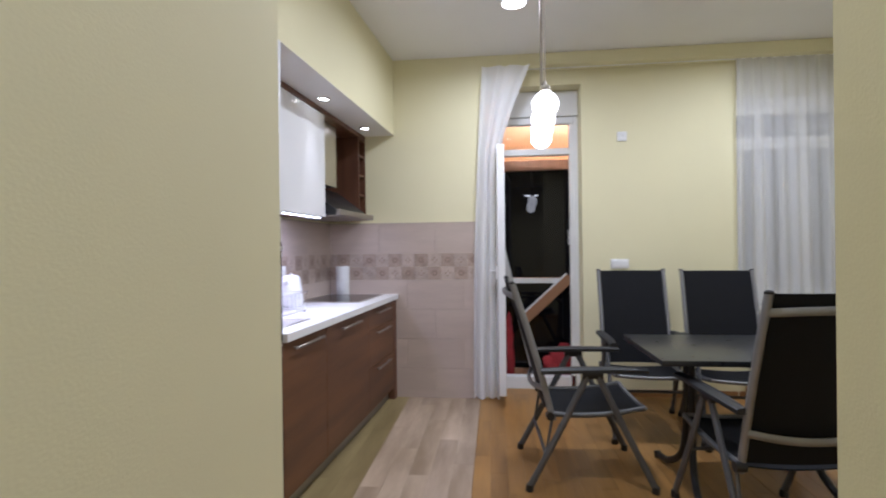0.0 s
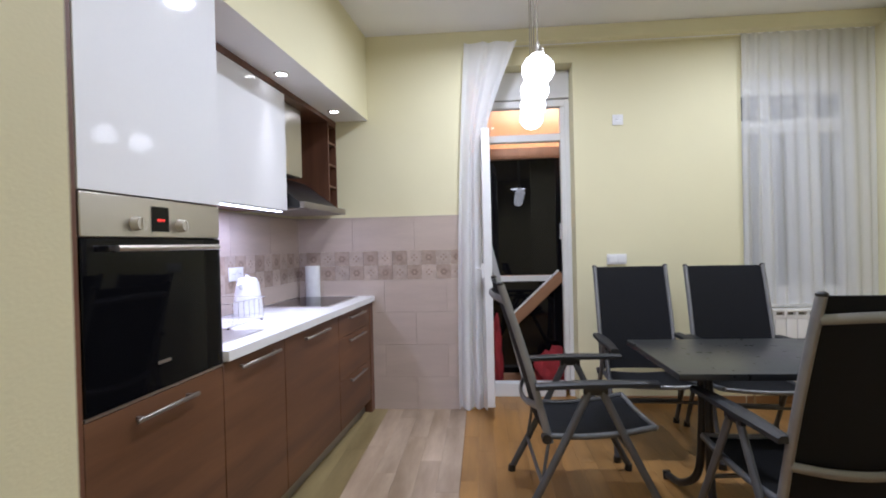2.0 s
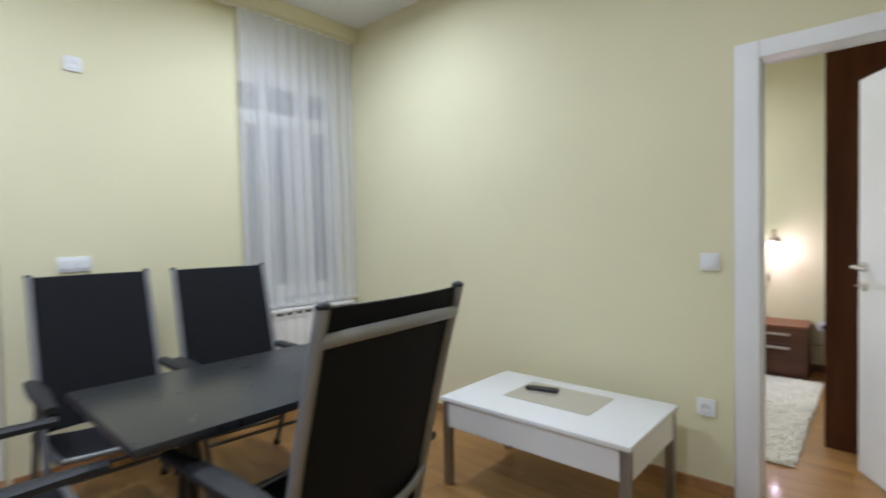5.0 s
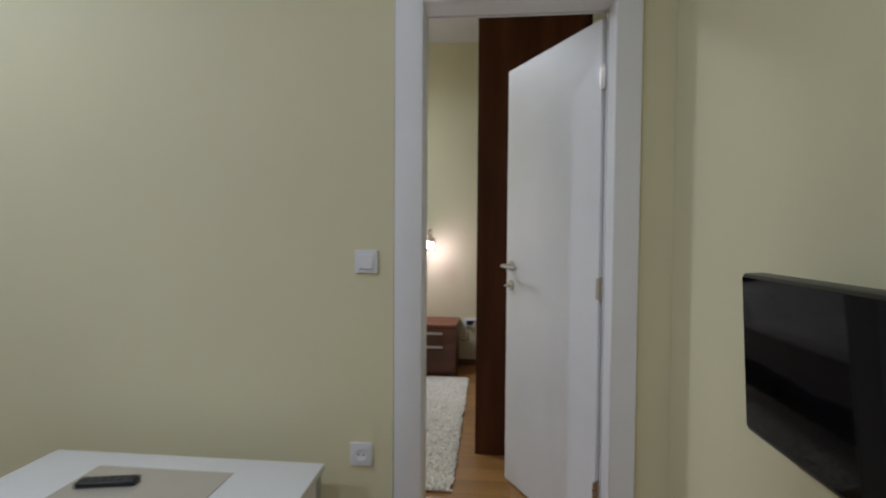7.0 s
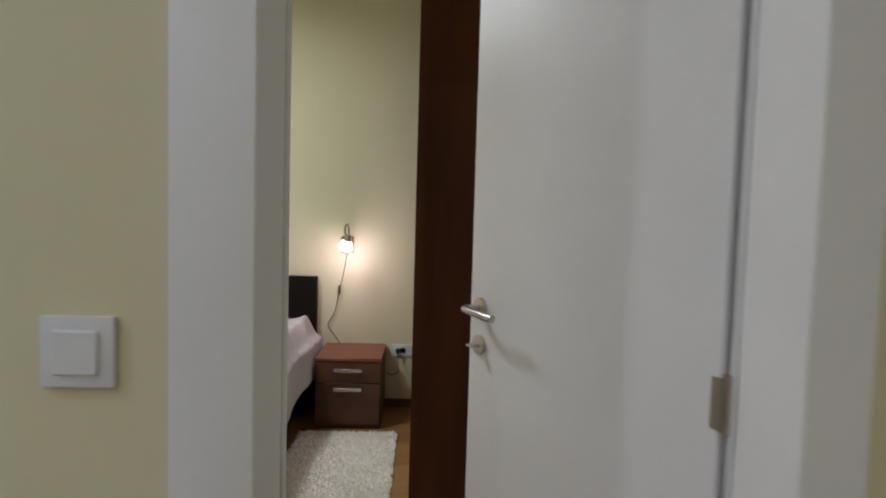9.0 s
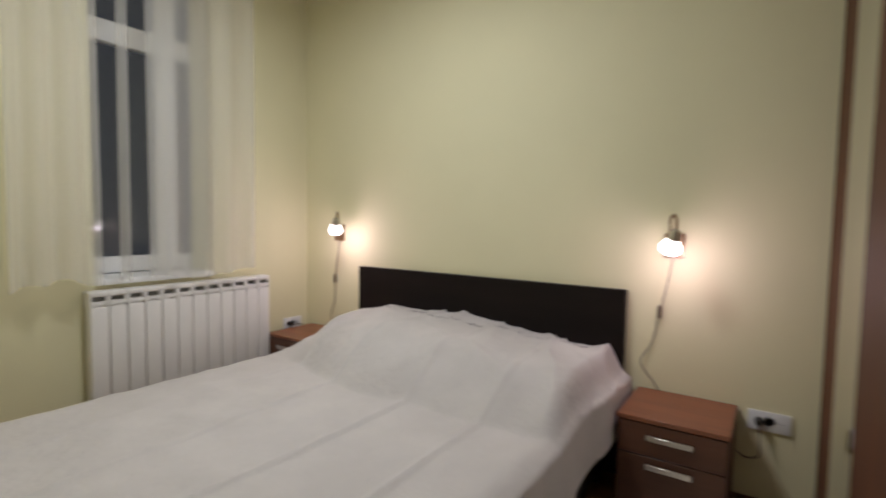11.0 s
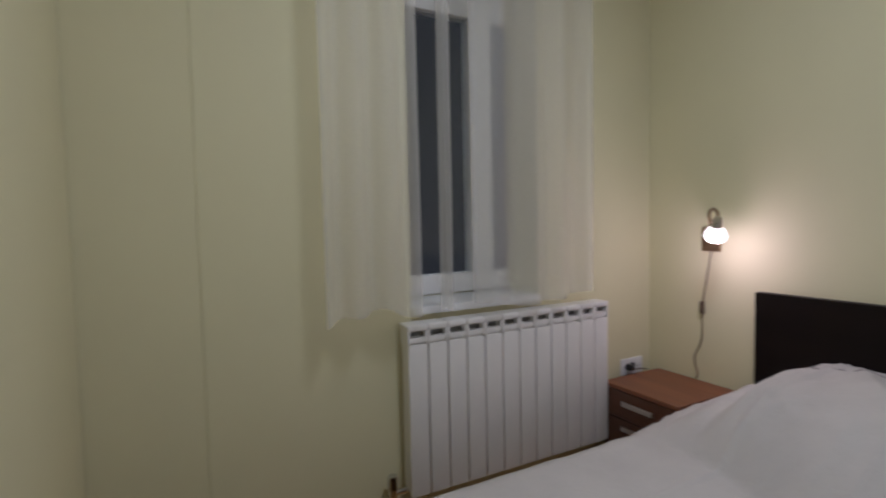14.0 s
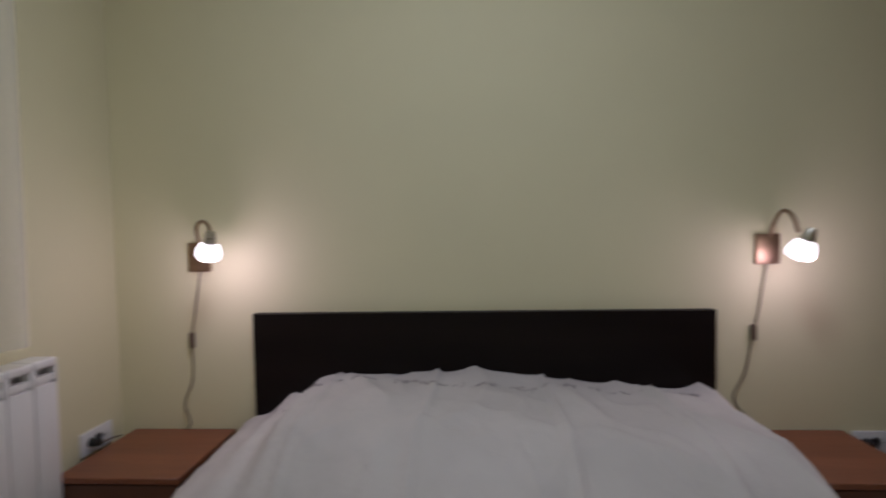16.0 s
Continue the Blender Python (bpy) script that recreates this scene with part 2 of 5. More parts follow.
def sheer(name, color, cover):
    """A thin woven curtain: part threads that scatter light, part open holes."""
    mat = bpy.data.materials.new(name)
    mat.use_nodes = True
    nt = mat.node_tree
    nt.nodes.remove(nt.nodes["Principled BSDF"])
    end = nt.nodes["Material Output"]
    diffuse, translucent, clear = (nt.nodes.new(k) for k in ("ShaderNodeBsdfDiffuse", "ShaderNodeBsdfTranslucent", "ShaderNodeBsdfTransparent"))
    coord, tex = nt.nodes.new("ShaderNodeTexCoord"), nt.nodes.new("ShaderNodeTexNoise")
    tex.inputs["Scale"].default_value = 260
    nt.links.new(coord.outputs["Object"], tex.inputs["Vector"])
    for node in (diffuse, translucent):
        node.inputs["Color"].default_value = (*color, 1)
    both, all_of = nt.nodes.new("ShaderNodeMixShader"), nt.nodes.new("ShaderNodeMixShader")
    both.inputs[0].default_value = 0.4
    nt.links.new(diffuse.outputs[0], both.inputs[1])
    nt.links.new(translucent.outputs[0], both.inputs[2])
    holes = nt.nodes.new("ShaderNodeMapRange")
    holes.inputs["From Min"].default_value, holes.inputs["From Max"].default_value = 0.3, 0.7
    holes.inputs["To Min"].default_value, holes.inputs["To Max"].default_value = cover - 0.02, cover + 0.02
    nt.links.new(tex.outputs["Fac"], holes.inputs["Value"])
    nt.links.new(holes.outputs[0], all_of.inputs[0])
    nt.links.new(clear.outputs[0], all_of.inputs[1])
    nt.links.new(both.outputs[0], all_of.inputs[2])
    nt.links.new(all_of.outputs[0], end.inputs["Surface"])
    return mat


SHEER = sheer("white_sheer", (0.94, 0.94, 0.94), 0.54)
PANE_REFLECTION = sheer("net_for_pane_reflection", (0.90, 0.91, 0.92), 0.74)
DRAWN = sheer("gathered_white_sheer", (0.92, 0.92, 0.93), 0.94)
SHEER_BED = sheer("cream_sheer", (0.92, 0.90, 0.86), 0.44)

# ---- shaping helpers ----


def box(bm, x0, x1, y0, y1, z0, z1, bevel=0.0, segments=2, m=None):
    made = bmesh.ops.create_cube(bm, size=1.0, matrix=Matrix.Translation(((x0 + x1) / 2, (y0 + y1) / 2, (z0 + z1) / 2))
                                 @ Matrix.Diagonal((x1 - x0, y1 - y0, z1 - z0, 1)))["verts"]
    if bevel:
        edges = {e for v in made for e in v.link_edges}
        made = bmesh.ops.bevel(bm, geom=list(edges), offset=bevel, segments=segments, affect="EDGES", profile=0.6)["verts"]
        made = {v for v in made}
    if m:
        bmesh.ops.transform(bm, matrix=m, verts=list(made))
    return bm


def boxed(*args, **kw):
    return box(bmesh.new(), *args, **kw)


def cyl(bm, a, b, r0, r1=None, n=16):
    a, b = Vector(a), Vector(b)
    way = b - a
    m = Matrix.Translation((a + b) / 2) @ way.to_track_quat("Z", "Y").to_matrix().to_4x4()
    bmesh.ops.create_cone(bm, cap_ends=True, segments=n, radius1=r0, radius2=r0 if r1 is None else r1, depth=way.length, matrix=m)
    return bm


def ball(bm, c, r, n=20, squash=1.0):
    bmesh.ops.create_uvsphere(bm, u_segments=n, v_segments=n // 2 + 2, radius=r, matrix=Matrix.Translation(c) @ Matrix.Diagonal((1, 1, squash, 1)))
    return bm


def smooth_path(points, steps=6):
    """Points along a Catmull-Rom curve through the given ones."""
    p = [Vector(q) for q in points]
    p = [2 * p[0] - p[1], *p, 2 * p[-1] - p[-2]]
    out = []
    for i in range(1, len(p) - 2):
        for k in range(steps):
            t = k / steps
            out.append(0.5 * (2 * p[i] + (p[i + 1] - p[i - 1]) * t + (2 * p[i - 1] - 5 * p[i] + 4 * p[i + 1] - p[i + 2]) * t * t
                              + (3 * p[i] - p[i - 1] - 3 * p[i + 1] + p[i + 2]) * t ** 3))
    return [*out, p[-2]]


def tube(bm, points, r, n=8, flat=1.0, steps=6):
    """A bent tube through points; flat squeezes it across."""
    line = smooth_path(points, steps) if len(points) > 2 else [Vector(q) for q in points]
    rings = []
    for i, c in enumerate(line):
        way = (line[min(i + 1, len(line) - 1)] - line[max(i - 1, 0)]).normalized()
        side = way.cross(Vector((0, 0, 1)))
        side = side.normalized() if side.length > 1e-3 else Vector((1, 0, 0))
        up = side.cross(way).normalized()
        rings.append([bm.verts.new(c + r * (math.cos(2 * math.pi * k / n) * side * flat + math.sin(2 * math.pi * k / n) * up)) for k in range(n)])
    for a, b in zip(rings, rings[1:]):
        for k in range(n):
            bm.faces.new((a[k], a[(k + 1) % n], b[(k + 1) % n], b[k]))
    bm.faces.new(rings[0][::-1])
    bm.faces.new(rings[-1])
    return bm


def lathe(bm, profile, n=24, m=None):
    """A body turned about z from (radius, height) pairs."""
    rings = [[bm.verts.new((r * math.cos(2 * math.pi * k / n), r * math.sin(2 * math.pi * k / n), z)) for k in range(n)] for r, z in profile]
    for a, b in zip(rings, rings[1:]):
        for k in range(n):
            bm.faces.new((a[k], a[(k + 1) % n], b[(k + 1) % n], b[k]))
    if m:
        bmesh.ops.transform(bm, matrix=m, verts=[v for ring in rings for v in ring])
    return bm


def mesh_of(name, bm, *mats, smooth=40):
    bmesh.ops.recalc_face_normals(bm, faces=bm.faces)
    data = bpy.data.meshes.new(name)
    limit = math.cos(radians(smooth))
    for e in bm.edges:
        e.smooth = len(e.link_faces) == 2 and e.link_faces[0].normal.dot(e.link_faces[1].normal) > limit
    for f in bm.faces:
        f.smooth = True
    bm.to_mesh(data)
    bm.free()
    for mat in mats:
        data.materials.append(mat)
    return data


def part(name, bm, mat, parent, label=""):
    ob = new(name, bm if isinstance(bm, bpy.types.Mesh) else mesh_of(name, bm, *(mat if isinstance(mat, tuple) else (mat,))))
    ob.parent = parent
    return tagged(ob, label)


def thing(name, label, category, m=None, group=""):
    ob = tagged(new(name), label, category, group)
    ob.empty_display_size = 0.1
    ob.matrix_basis = m or Matrix()
    return ob


def solid(name, bm, mat, label, category, m=None, group=""):
    """A thing of one piece."""
    ob = new(name, mesh_of(name, bm, *(mat if isinstance(mat, tuple) else (mat,))))
    ob.matrix_basis = m or Matrix()
    return tagged(ob, label, category, group)


def structure(name, bm, mat, label, m=None):
    ob = new(name, mesh_of(name, bm, *(mat if isinstance(mat, tuple) else (mat,))))
    ob.matrix_basis = m or Matrix()
    return tagged(ob, label, name.split("_")[0], "", "structure")


# ---- the large structure ----
EAST, BED_EAST, BED_WEST, BED_NORTH = 2.585, 5.378, 2.92, 4.31
NORTH, NICHE = 4.307, 4.45

bm = boxed(-2.3, -0.503, NORTH, 4.85, 0, CEILING)
wall_north = structure("wall_north", bm, WALL, "pale yellow wall with a tiled lower part beside the kitchen")
bm = bmesh.new()
box(bm, 0.34, 1.63, NICHE, 4.85, 0, CEILING)
box(bm, -0.503, 0.34, NICHE, 4.85, 2.74, CEILING)
box(bm, 1.63, 2.585, NICHE, 4.85, 0, 0.755)
box(bm, 1.63, 2.585, 4.72, 4.85, 2.62, CEILING)
structure("wall_niche", bm, WALL, "pale yellow wall between the balcony door and the window")
bm = boxed(-0.503, EAST, NORTH, NICHE - 0.003, 2.87, CEILING - 0.002)
structure("trim_beam", bm, WALL, "pale yellow beam that hides the curtain rail")
bm = bmesh.new()
box(bm, EAST, 2.70, 1.607, 4.85, 0, CEILING)
box(bm, EAST, 2.70, 0.45, 0.77, 0, CEILING)
box(bm, EAST, 2.70, 0.77, 1.607, 2.105, CEILING)
structure("wall_east", bm, WALL, "pale yellow wall with the bedroom doorway")
bm = boxed(2.703, BED_WEST, 2.3, BED_NORTH, 0, CEILING)
structure("wall_bedroom_west", bm, WALL, "pale yellow bedroom wall beside the window")
bm = boxed(-0.042, EAST - 0.002, 0.50, 0.64, 0, CEILING)
structure("wall_south", bm, WALL, "pale yellow wall that carries the television")
bm = boxed(-0.95, -0.808, -1.6, 0.872, 0, CEILING)
box(bm, -2.3, -0.9505, 0.70, 0.872, 0, CEILING)
structure("wall_entrance", bm, WALL, "pale yellow wall beside the entrance opening")
bm = boxed(-0.76, -0.60, -3.8, 0.1, 0, CEILING)
structure("wall_west", bm, WALL, "pale yellow wall behind the kitchen", KITCHEN)
bm = bmesh.new()
box(bm, 1.1, 1.2, -1.6, 0.497, 0, CEILING)
box(bm, -0.95, 1.2, -1.7, -1.603, 0, CEILING)
structure("wall_hall", bm, WALL, "pale yellow walls of the entrance hall")
bm = bmesh.new()
box(bm, BED_EAST, 5.53, 0.40, 4.85, 0, CEILING)
structure("wall_bedroom_east", bm, WALL, "pale yellow wall behind the bed")
bm = boxed(2.703, BED_EAST - 0.002, 0.50, 0.64, 0, CEILING)
structure("wall_bedroom_south", bm, WALL, "pale yellow wall behind the wardrobe")
WX0, WX1, WIN1, WSILL, WTOP = 4.00, 4.637, 4.96, 0.86, 2.72
bm = bmesh.new()
box(bm, 3.255, WX0, BED_NORTH, 4.80, 0, CEILING)
box(bm, 2.703, 3.2545, BED_NORTH + 0.003, 4.80, 0, CEILING)
box(bm, WX1, BED_EAST, BED_NORTH, 4.55, 0, CEILING)
box(bm, WIN1, BED_EAST, 4.5501, 4.80, 0, CEILING)
box(bm, WX0, WX1 - 0.0001, BED_NORTH, 4.55, 0, WSILL)
box(bm, WX0, WIN1 - 0.0001, 4.5501, 4.80, 0, WSILL)
box(bm, WX0, WX1 - 0.0001, BED_NORTH, 4.55, WTOP, CEILING)
box(bm, WX0, WIN1 - 0.0001, 4.5501, 4.80, WTOP, CEILING)
structure("wall_bedroom_north", bm, WALL, "pale yellow wall with the bedroom window")
bm = bmesh.new()
box(bm, -2.4, 5.53, -1.7, 4.85, CEILING, CEILING + 0.12)
structure("ceiling", bm, WHITE_PAINT, "plain white painted ceiling")
bm = bmesh.new()
box(bm, -2.4, 5.53, -1.7, 4.85, -0.12, -0.006)
floor = structure("floor", bm, SUBFLOOR, "oak laminate floor with a band of wood-look tiles by the kitchen")
bm = boxed(-0.62, 0.0, -3.72, -0.001, 2.311, CEILING - 0.002)
bm.faces.ensure_lookup_table()
for f in bm.faces:
    f.material_index = 1 if f.calc_center_median().z < 2.32 else 0
structure("trim_soffit", bm, (WALL, WHITE_PAINT), "yellow plasterboard soffit with a white underside over the kitchen", KITCHEN)

# skirting boards
bm = bmesh.new()
for x0, x1, y0, y1 in ((0.35, 1.62, NICHE - 0.016, NICHE - 0.001), (1.63, 2.57, NICHE - 0.016, NICHE - 0.001), (EAST - 0.016, EAST - 0.001, 1.61, 4.43),
                       (-0.03, 2.56, 0.641, 0.656)):
    box(bm, x0, x1, y0, y1, 0, 0.06, 0.004, 1)
structure("baseboard", bm, SKIRT, "oak skirting board along the living room walls")
bm = bmesh.new()
for x0, x1, y0, y1 in ((2.94, 5.36, BED_NORTH - 0.016, BED_NORTH - 0.001), (BED_WEST + 0.001, BED_WEST + 0.016, 2.32, 4.29),
                       (BED_EAST - 0.016, BED_EAST - 0.001, 1.31, 4.29)):
    box(bm, x0, x1, y0, y1, 0, 0.06, 0.004, 1)
structure("baseboard_bedroom", bm, SKIRT_DARK, "dark walnut skirting board along the bedroom walls")

# ---- kitchen ----


def bar_handle(parent, x, y0, y1, z, label="brushed steel bar handle"):
    bm = bmesh.new()
    box(bm, x + 0.022, x + 0.034, y0, y1, z - 0.007, z + 0.007, 0.003, 1)
    for y in (y0 + 0.03, y1 - 0.03):
        box(bm, x, x + 0.024, y - 0.006, y + 0.006, z - 0.005, z + 0.005)
    return part("handle", bm, HANDLE, parent, label)


def base_unit(y0, y1, fronts, label, group="kitchen base units"):
    """A base cabinet with its fronts as (z0, z1, handle z)."""
    unit = thing("base_cabinet", label, "cabinet", KITCHEN, group)
    bm = bmesh.new()
    box(bm, -0.58, -0.022, y0 + 0.001, y1 - 0.001, 0.10, 0.866)
    part("body", bm, WALNUT_Z, unit)
    for z0, z1, hz in fronts:
        f = part("door" if len(fronts) == 1 else "drawer_front", boxed(-0.020, 0.0, y0 + 0.002, y1 - 0.002, z0, z1, 0.0015, 1), WALNUT_Y, unit)
        w = min(0.34, (y1 - y0) * 0.7)
        bar_handle(f, 0.0, (y0 + y1) / 2 - w / 2, (y0 + y1) / 2 + w / 2, hz)
    return unit


base_unit(-2.035, -1.52, [(0.105, 0.862, 0.824)], "walnut sink base cabinet with one wide steel handle")
base_unit(-1.518, -0.768, [(0.105, 0.862, 0.815)], "walnut base cabinet door under the hob")
base_unit(-0.766, -0.09, [(0.105, 0.420, 0.39), (0.424, 0.700, 0.667), (0.704, 0.862, 0.820)], "walnut base cabinet with three drawers")
solid("filler_panel", boxed(-0.6, 0.004, -0.088, -0.004, 0.0, 0.866, 0.001, 1), WALNUT_Z, "walnut end panel of the kitchen against the tiled wall", "panel", KITCHEN)
solid("plinth", boxed(-0.075, -0.055, -3.28, -0.052, 0.0, 0.099), CT_LEG, "recessed grey plinth under the kitchen units", "plinth", KITCHEN)

top = thing("worktop", "white laminate kitchen worktop", "worktop", KITCHEN)
part("slab", boxed(-0.598, 0.0225, -2.034, -0.003, 0.868, 0.910, 0.003, 2), COUNTER, top)
part("edge_band", boxed(0.0227, 0.026, -2.034, -0.003, 0.8685, 0.9095, 0.001, 1), PVC, top, "thin white edge band")
hob = thing("hob", "black glass ceramic hob let into the white worktop", "hob", KITCHEN)
part("glass_plate", boxed(-0.545, -0.085, -0.73, -0.12, 0.910, 0.917, 0.002, 1), BLACK_GLASS, hob)
bm = bmesh.new()
for x0, x1, y0, y1 in ((-0.550, -0.545, -0.735, -0.115), (-0.085, -0.080, -0.735, -0.115), (-0.545, -0.085, -0.735, -0.73), (-0.545, -0.085, -0.12, -0.115)):
    box(bm, x0, x1, y0, y1, 0.910, 0.918)
part("rim", bm, STEEL, hob)
sink = thing("sink", "shallow steel sink with a drainer in the worktop", "sink", KITCHEN)
bm = bmesh.new()
for x0, x1, y0, y1 in ((-0.50, -0.08, -2.0, -1.975), (-0.50, -0.08, -1.585, -1.56), (-0.50, -0.475, -1.975, -1.585), (-0.105, -0.08, -1.975, -1.585)):
    box(bm, x0, x1, y0, y1, 0.910, 0.916, 0.002, 1)
part("rim", bm, STEEL, sink)
part("basin", boxed(-0.475, -0.105, -1.975, -1.585, 0.9095, 0.912), STEEL, sink)
faucet = thing("faucet", "chrome kitchen faucet behind the sink", "faucet", KITCHEN)
part("spout", tube(bmesh.new(), [(-0.53, -1.78, 0.91), (-0.53, -1.78, 1.12), (-0.46, -1.78, 1.19), (-0.36, -1.78, 1.14)], 0.012), CHROME, faucet)
part("lever", tube(bmesh.new(), [(-0.53, -1.76, 0.98), (-0.53, -1.70, 1.01)], 0.007), CHROME, faucet)

# tall oven unit
tall = thing("oven_tower", "tall kitchen unit with gloss white door, built-in oven and walnut drawer", "cabinet", KITCHEN)
bm = bmesh.new()
box(bm, -0.598, -0.022, -2.688, -2.6645, 0.0, 2.308)
box(bm, -0.022, 0.0, -2.688, -2.6645, 0.0, 2.308, 0.001, 1)
part("side_panel", bm, WALNUT_Z, tall)
part("body", boxed(-0.598, -0.022, -2.664, -2.037, 0.10, 2.308), WALNUT_Z, tall)
part("upper_door", boxed(-0.020, 0.0, -2.662, -2.038, 1.478, 2.306, 0.0015, 1, m=Matrix.Translation((0.006, -2.341, 0)) @ Matrix.Rotation(radians(-0.7), 4, "Z") @ Matrix.Translation((0, 2.341, 0))), GLOSS, tall, "gloss white door")
drawer = part("drawer_front", boxed(-0.020, 0.0, -2.662, -2.038, 0.105, 0.852, 0.0015, 1), WALNUT_Y, tall)
bar_handle(drawer, 0.0, -2.509, -2.223, 0.805)
oven = thing("oven", "built-in black glass oven with a steel control panel", "oven", KITCHEN)
part("door", boxed(-0.03, 0.004, -2.660, -2.040, 0.864, 1.348, 0.003, 1), BLACK_GLASS, oven, "black glass oven door")
part("trim_strip", boxed(-0.02, 0.002, -2.660, -2.040, 0.855, 0.863), STEEL, oven)
panel = part("control_panel", boxed(-0.03, 0.004, -2.660, -2.040, 1.351, 1.474, 0.003, 1), STEEL, oven, "brushed steel control panel")
bm = tube(bmesh.new(), [(0.045, -2.585, 1.318), (0.045, -2.115, 1.318)], 0.010, 10)
for y in (-2.56, -2.14):
    box(bm, 0.0, 0.045, y - 0.008, y + 0.008, 1.311, 1.325)
part("oven_handle", bm, STEEL, oven, "steel oven handle")
for y in (-2.470, -2.270):
    bm = cyl(bmesh.new(), (0.004, y, 1.392), (0.030, y, 1.392), 0.022, 0.019, 20)
    box(bm, 0.030, 0.034, y - 0.003, y + 0.003, 1.375, 1.409)
    part("knob", bm, CT_GLASS, panel, "round beige knob")
part("display", boxed(0.004, 0.007, -2.400, -2.325, 1.37, 1.45), BLACK_GLASS, panel, "black clock display")
bm = bmesh.new()
for i in range(4):
    box(bm, 0.0072, 0.0078, -2.378 + i * 0.009, -2.373 + i * 0.009, 1.403, 1.411)
part("digits", bm, GLOW_LED_RED, panel, "glowing red digits")
part("emblem", boxed(0.004, 0.0055, -2.39, -2.33, 0.945, 0.955), STEEL, oven, "small grey emblem bar")

# fridge in its niche
housing = thing("fridge_housing", "walnut fridge housing with an open shelf and a white top cabinet", "cabinet", KITCHEN)
bm = bmesh.new()
box(bm, -0.598, -0.01, -3.34, -3.32, 0, 2.308)
box(bm, -0.598, -0.585, -3.32, -2.690, 0, 2.308)
part("frame", bm, WALNUT_Z, housing)
part("shelf", boxed(-0.584, -0.01, -3.318, -2.690, 1.508, 1.528, 0.001, 1), WALNUT_Z, housing)
part("top_box", boxed(-0.584, -0.022, -3.318, -2.690, 1.83, 2.308), WALNUT_Z, housing)
part("top_door", boxed(-0.020, 0.0, -3.318, -2.692, 1.828, 2.306, 0.0015, 1), GLOSS, housing, "gloss white door")
fridge = thing("refrigerator", "white freestanding refrigerator with two doors", "refrigerator", KITCHEN @ Matrix.Translation((-0.075, 0.012, 0)))
part("body", boxed(-0.50, -0.02, -3.29, -2.735, 0.02, 1.455, 0.01, 2), PVC, fridge)
for z0, z1, hz in ((0.06, 1.028, 0.72), (1.038, 1.455, 1.21)):
    d = part("door", boxed(-0.018, 0.04, -3.29, -2.735, z0, z1, 0.012, 3), PVC, fridge)
    bm = tube(bmesh.new(), [(0.04, -2.77, hz - 0.16), (0.075, -2.77, hz - 0.13), (0.08, -2.77, hz), (0.075, -2.77, hz + 0.13), (0.04, -2.77, hz + 0.16)], 0.013, 10)
    part("handle", bm, PLASTIC, d)
bm = bmesh.new()
for y in (-3.25, -2.78):
    for x in (-0.44, -0.06):
        cyl(bm, (x, y, 0.0), (x, y, 0.03), 0.02)
tagged(part("feet", bm, BLACK, fridge), kind="stuff")

# wall units
UF = -0.262
upper = thing("wall_cabinet", "wall cabinet with a gloss white lift-up door and walnut top edge", "cabinet", KITCHEN)
part("body", boxed(-0.598, UF - 0.02, -2.035, -0.905, 1.548, 2.272), WALNUT_Z, upper)
part("door", boxed(UF - 0.018, UF, -2.034, -0.905, 1.542, 2.270, 0.0015, 1), GLOSS, upper, "gloss white lift-up door")
part("cornice", boxed(-0.598, UF + 0.002, -2.035, -0.003, 2.274, 2.309, 0.001, 1), WALNUT_Z, upper, "thin walnut strip")
led = thing("led_strip", "glowing cool white light strip under the wall cabinet", "light strip", KITCHEN)
part("profile", boxed(-0.310, -0.285, -1.95, -0.93, 1.537, 1.5475), STEEL, led)
part("diffuser", boxed(-0.309, -0.286, -1.945, -0.935, 1.532, 1.537), GLOW_LED, led, "lit diffuser")
rack = thing("open_shelf_unit", "open walnut hood housing with a narrow bottle rack", "shelf", KITCHEN)
part("back_panel", boxed(-0.598, -0.585, -0.903, -0.005, 1.60, 2.273), WALNUT_Z, rack)
part("divider", boxed(-0.584, UF, -0.190, -0.172, 1.60, 2.273, 0.001, 1), WALNUT_Z, rack)
part("end_panel", boxed(-0.584, UF, -0.022, -0.004, 1.60, 2.273, 0.001, 1), WALNUT_Z, rack)
for z in (1.60, 1.77, 1.94, 2.11, 2.255):
    part("shelf", boxed(-0.584, UF - 0.002, -0.171, -0.023, z, z + 0.017), WALNUT_Z, rack)
hood = thing("cooker_hood", "steel and black glass chimney cooker hood", "hood", KITCHEN)
bm = bmesh.new()
p = [(-0.584, 1.595), (-0.185, 1.560), (-0.185, 1.595), (-0.30, 1.68), (-0.46, 1.80), (-0.584, 1.80)]
ends = [[bm.verts.new((x, y, z)) for x, z in p] for y in (-0.885, -0.192)]
for k in range(len(p)):
    bm.faces.new((ends[0][k], ends[0][(k + 1) % 6], ends[1][(k + 1) % 6], ends[1][k]))
bm.faces.new(ends[0])
bm.faces.new(ends[1][::-1])
part("canopy", bm, BLACK, hood, "black sloping canopy")
part("front_lip", boxed(-0.184, -0.150, -0.897, -0.150, 1.556, 1.598, 0.004, 2), HANDLE, hood, "dull steel front edge")
part("underside", boxed(-0.57, -0.187, -0.88, -0.18, 1.552, 1.558), HANDLE, hood)
part("chimney", boxed(-0.584, -0.34, -0.76, -0.50, 1.80, 2.272, 0.002, 1), STEEL, hood, "brushed steel chimney")
part("fold_plate", boxed(-0.583, -0.50, -0.90, -0.895, 1.80, 2.272), STEEL, hood)

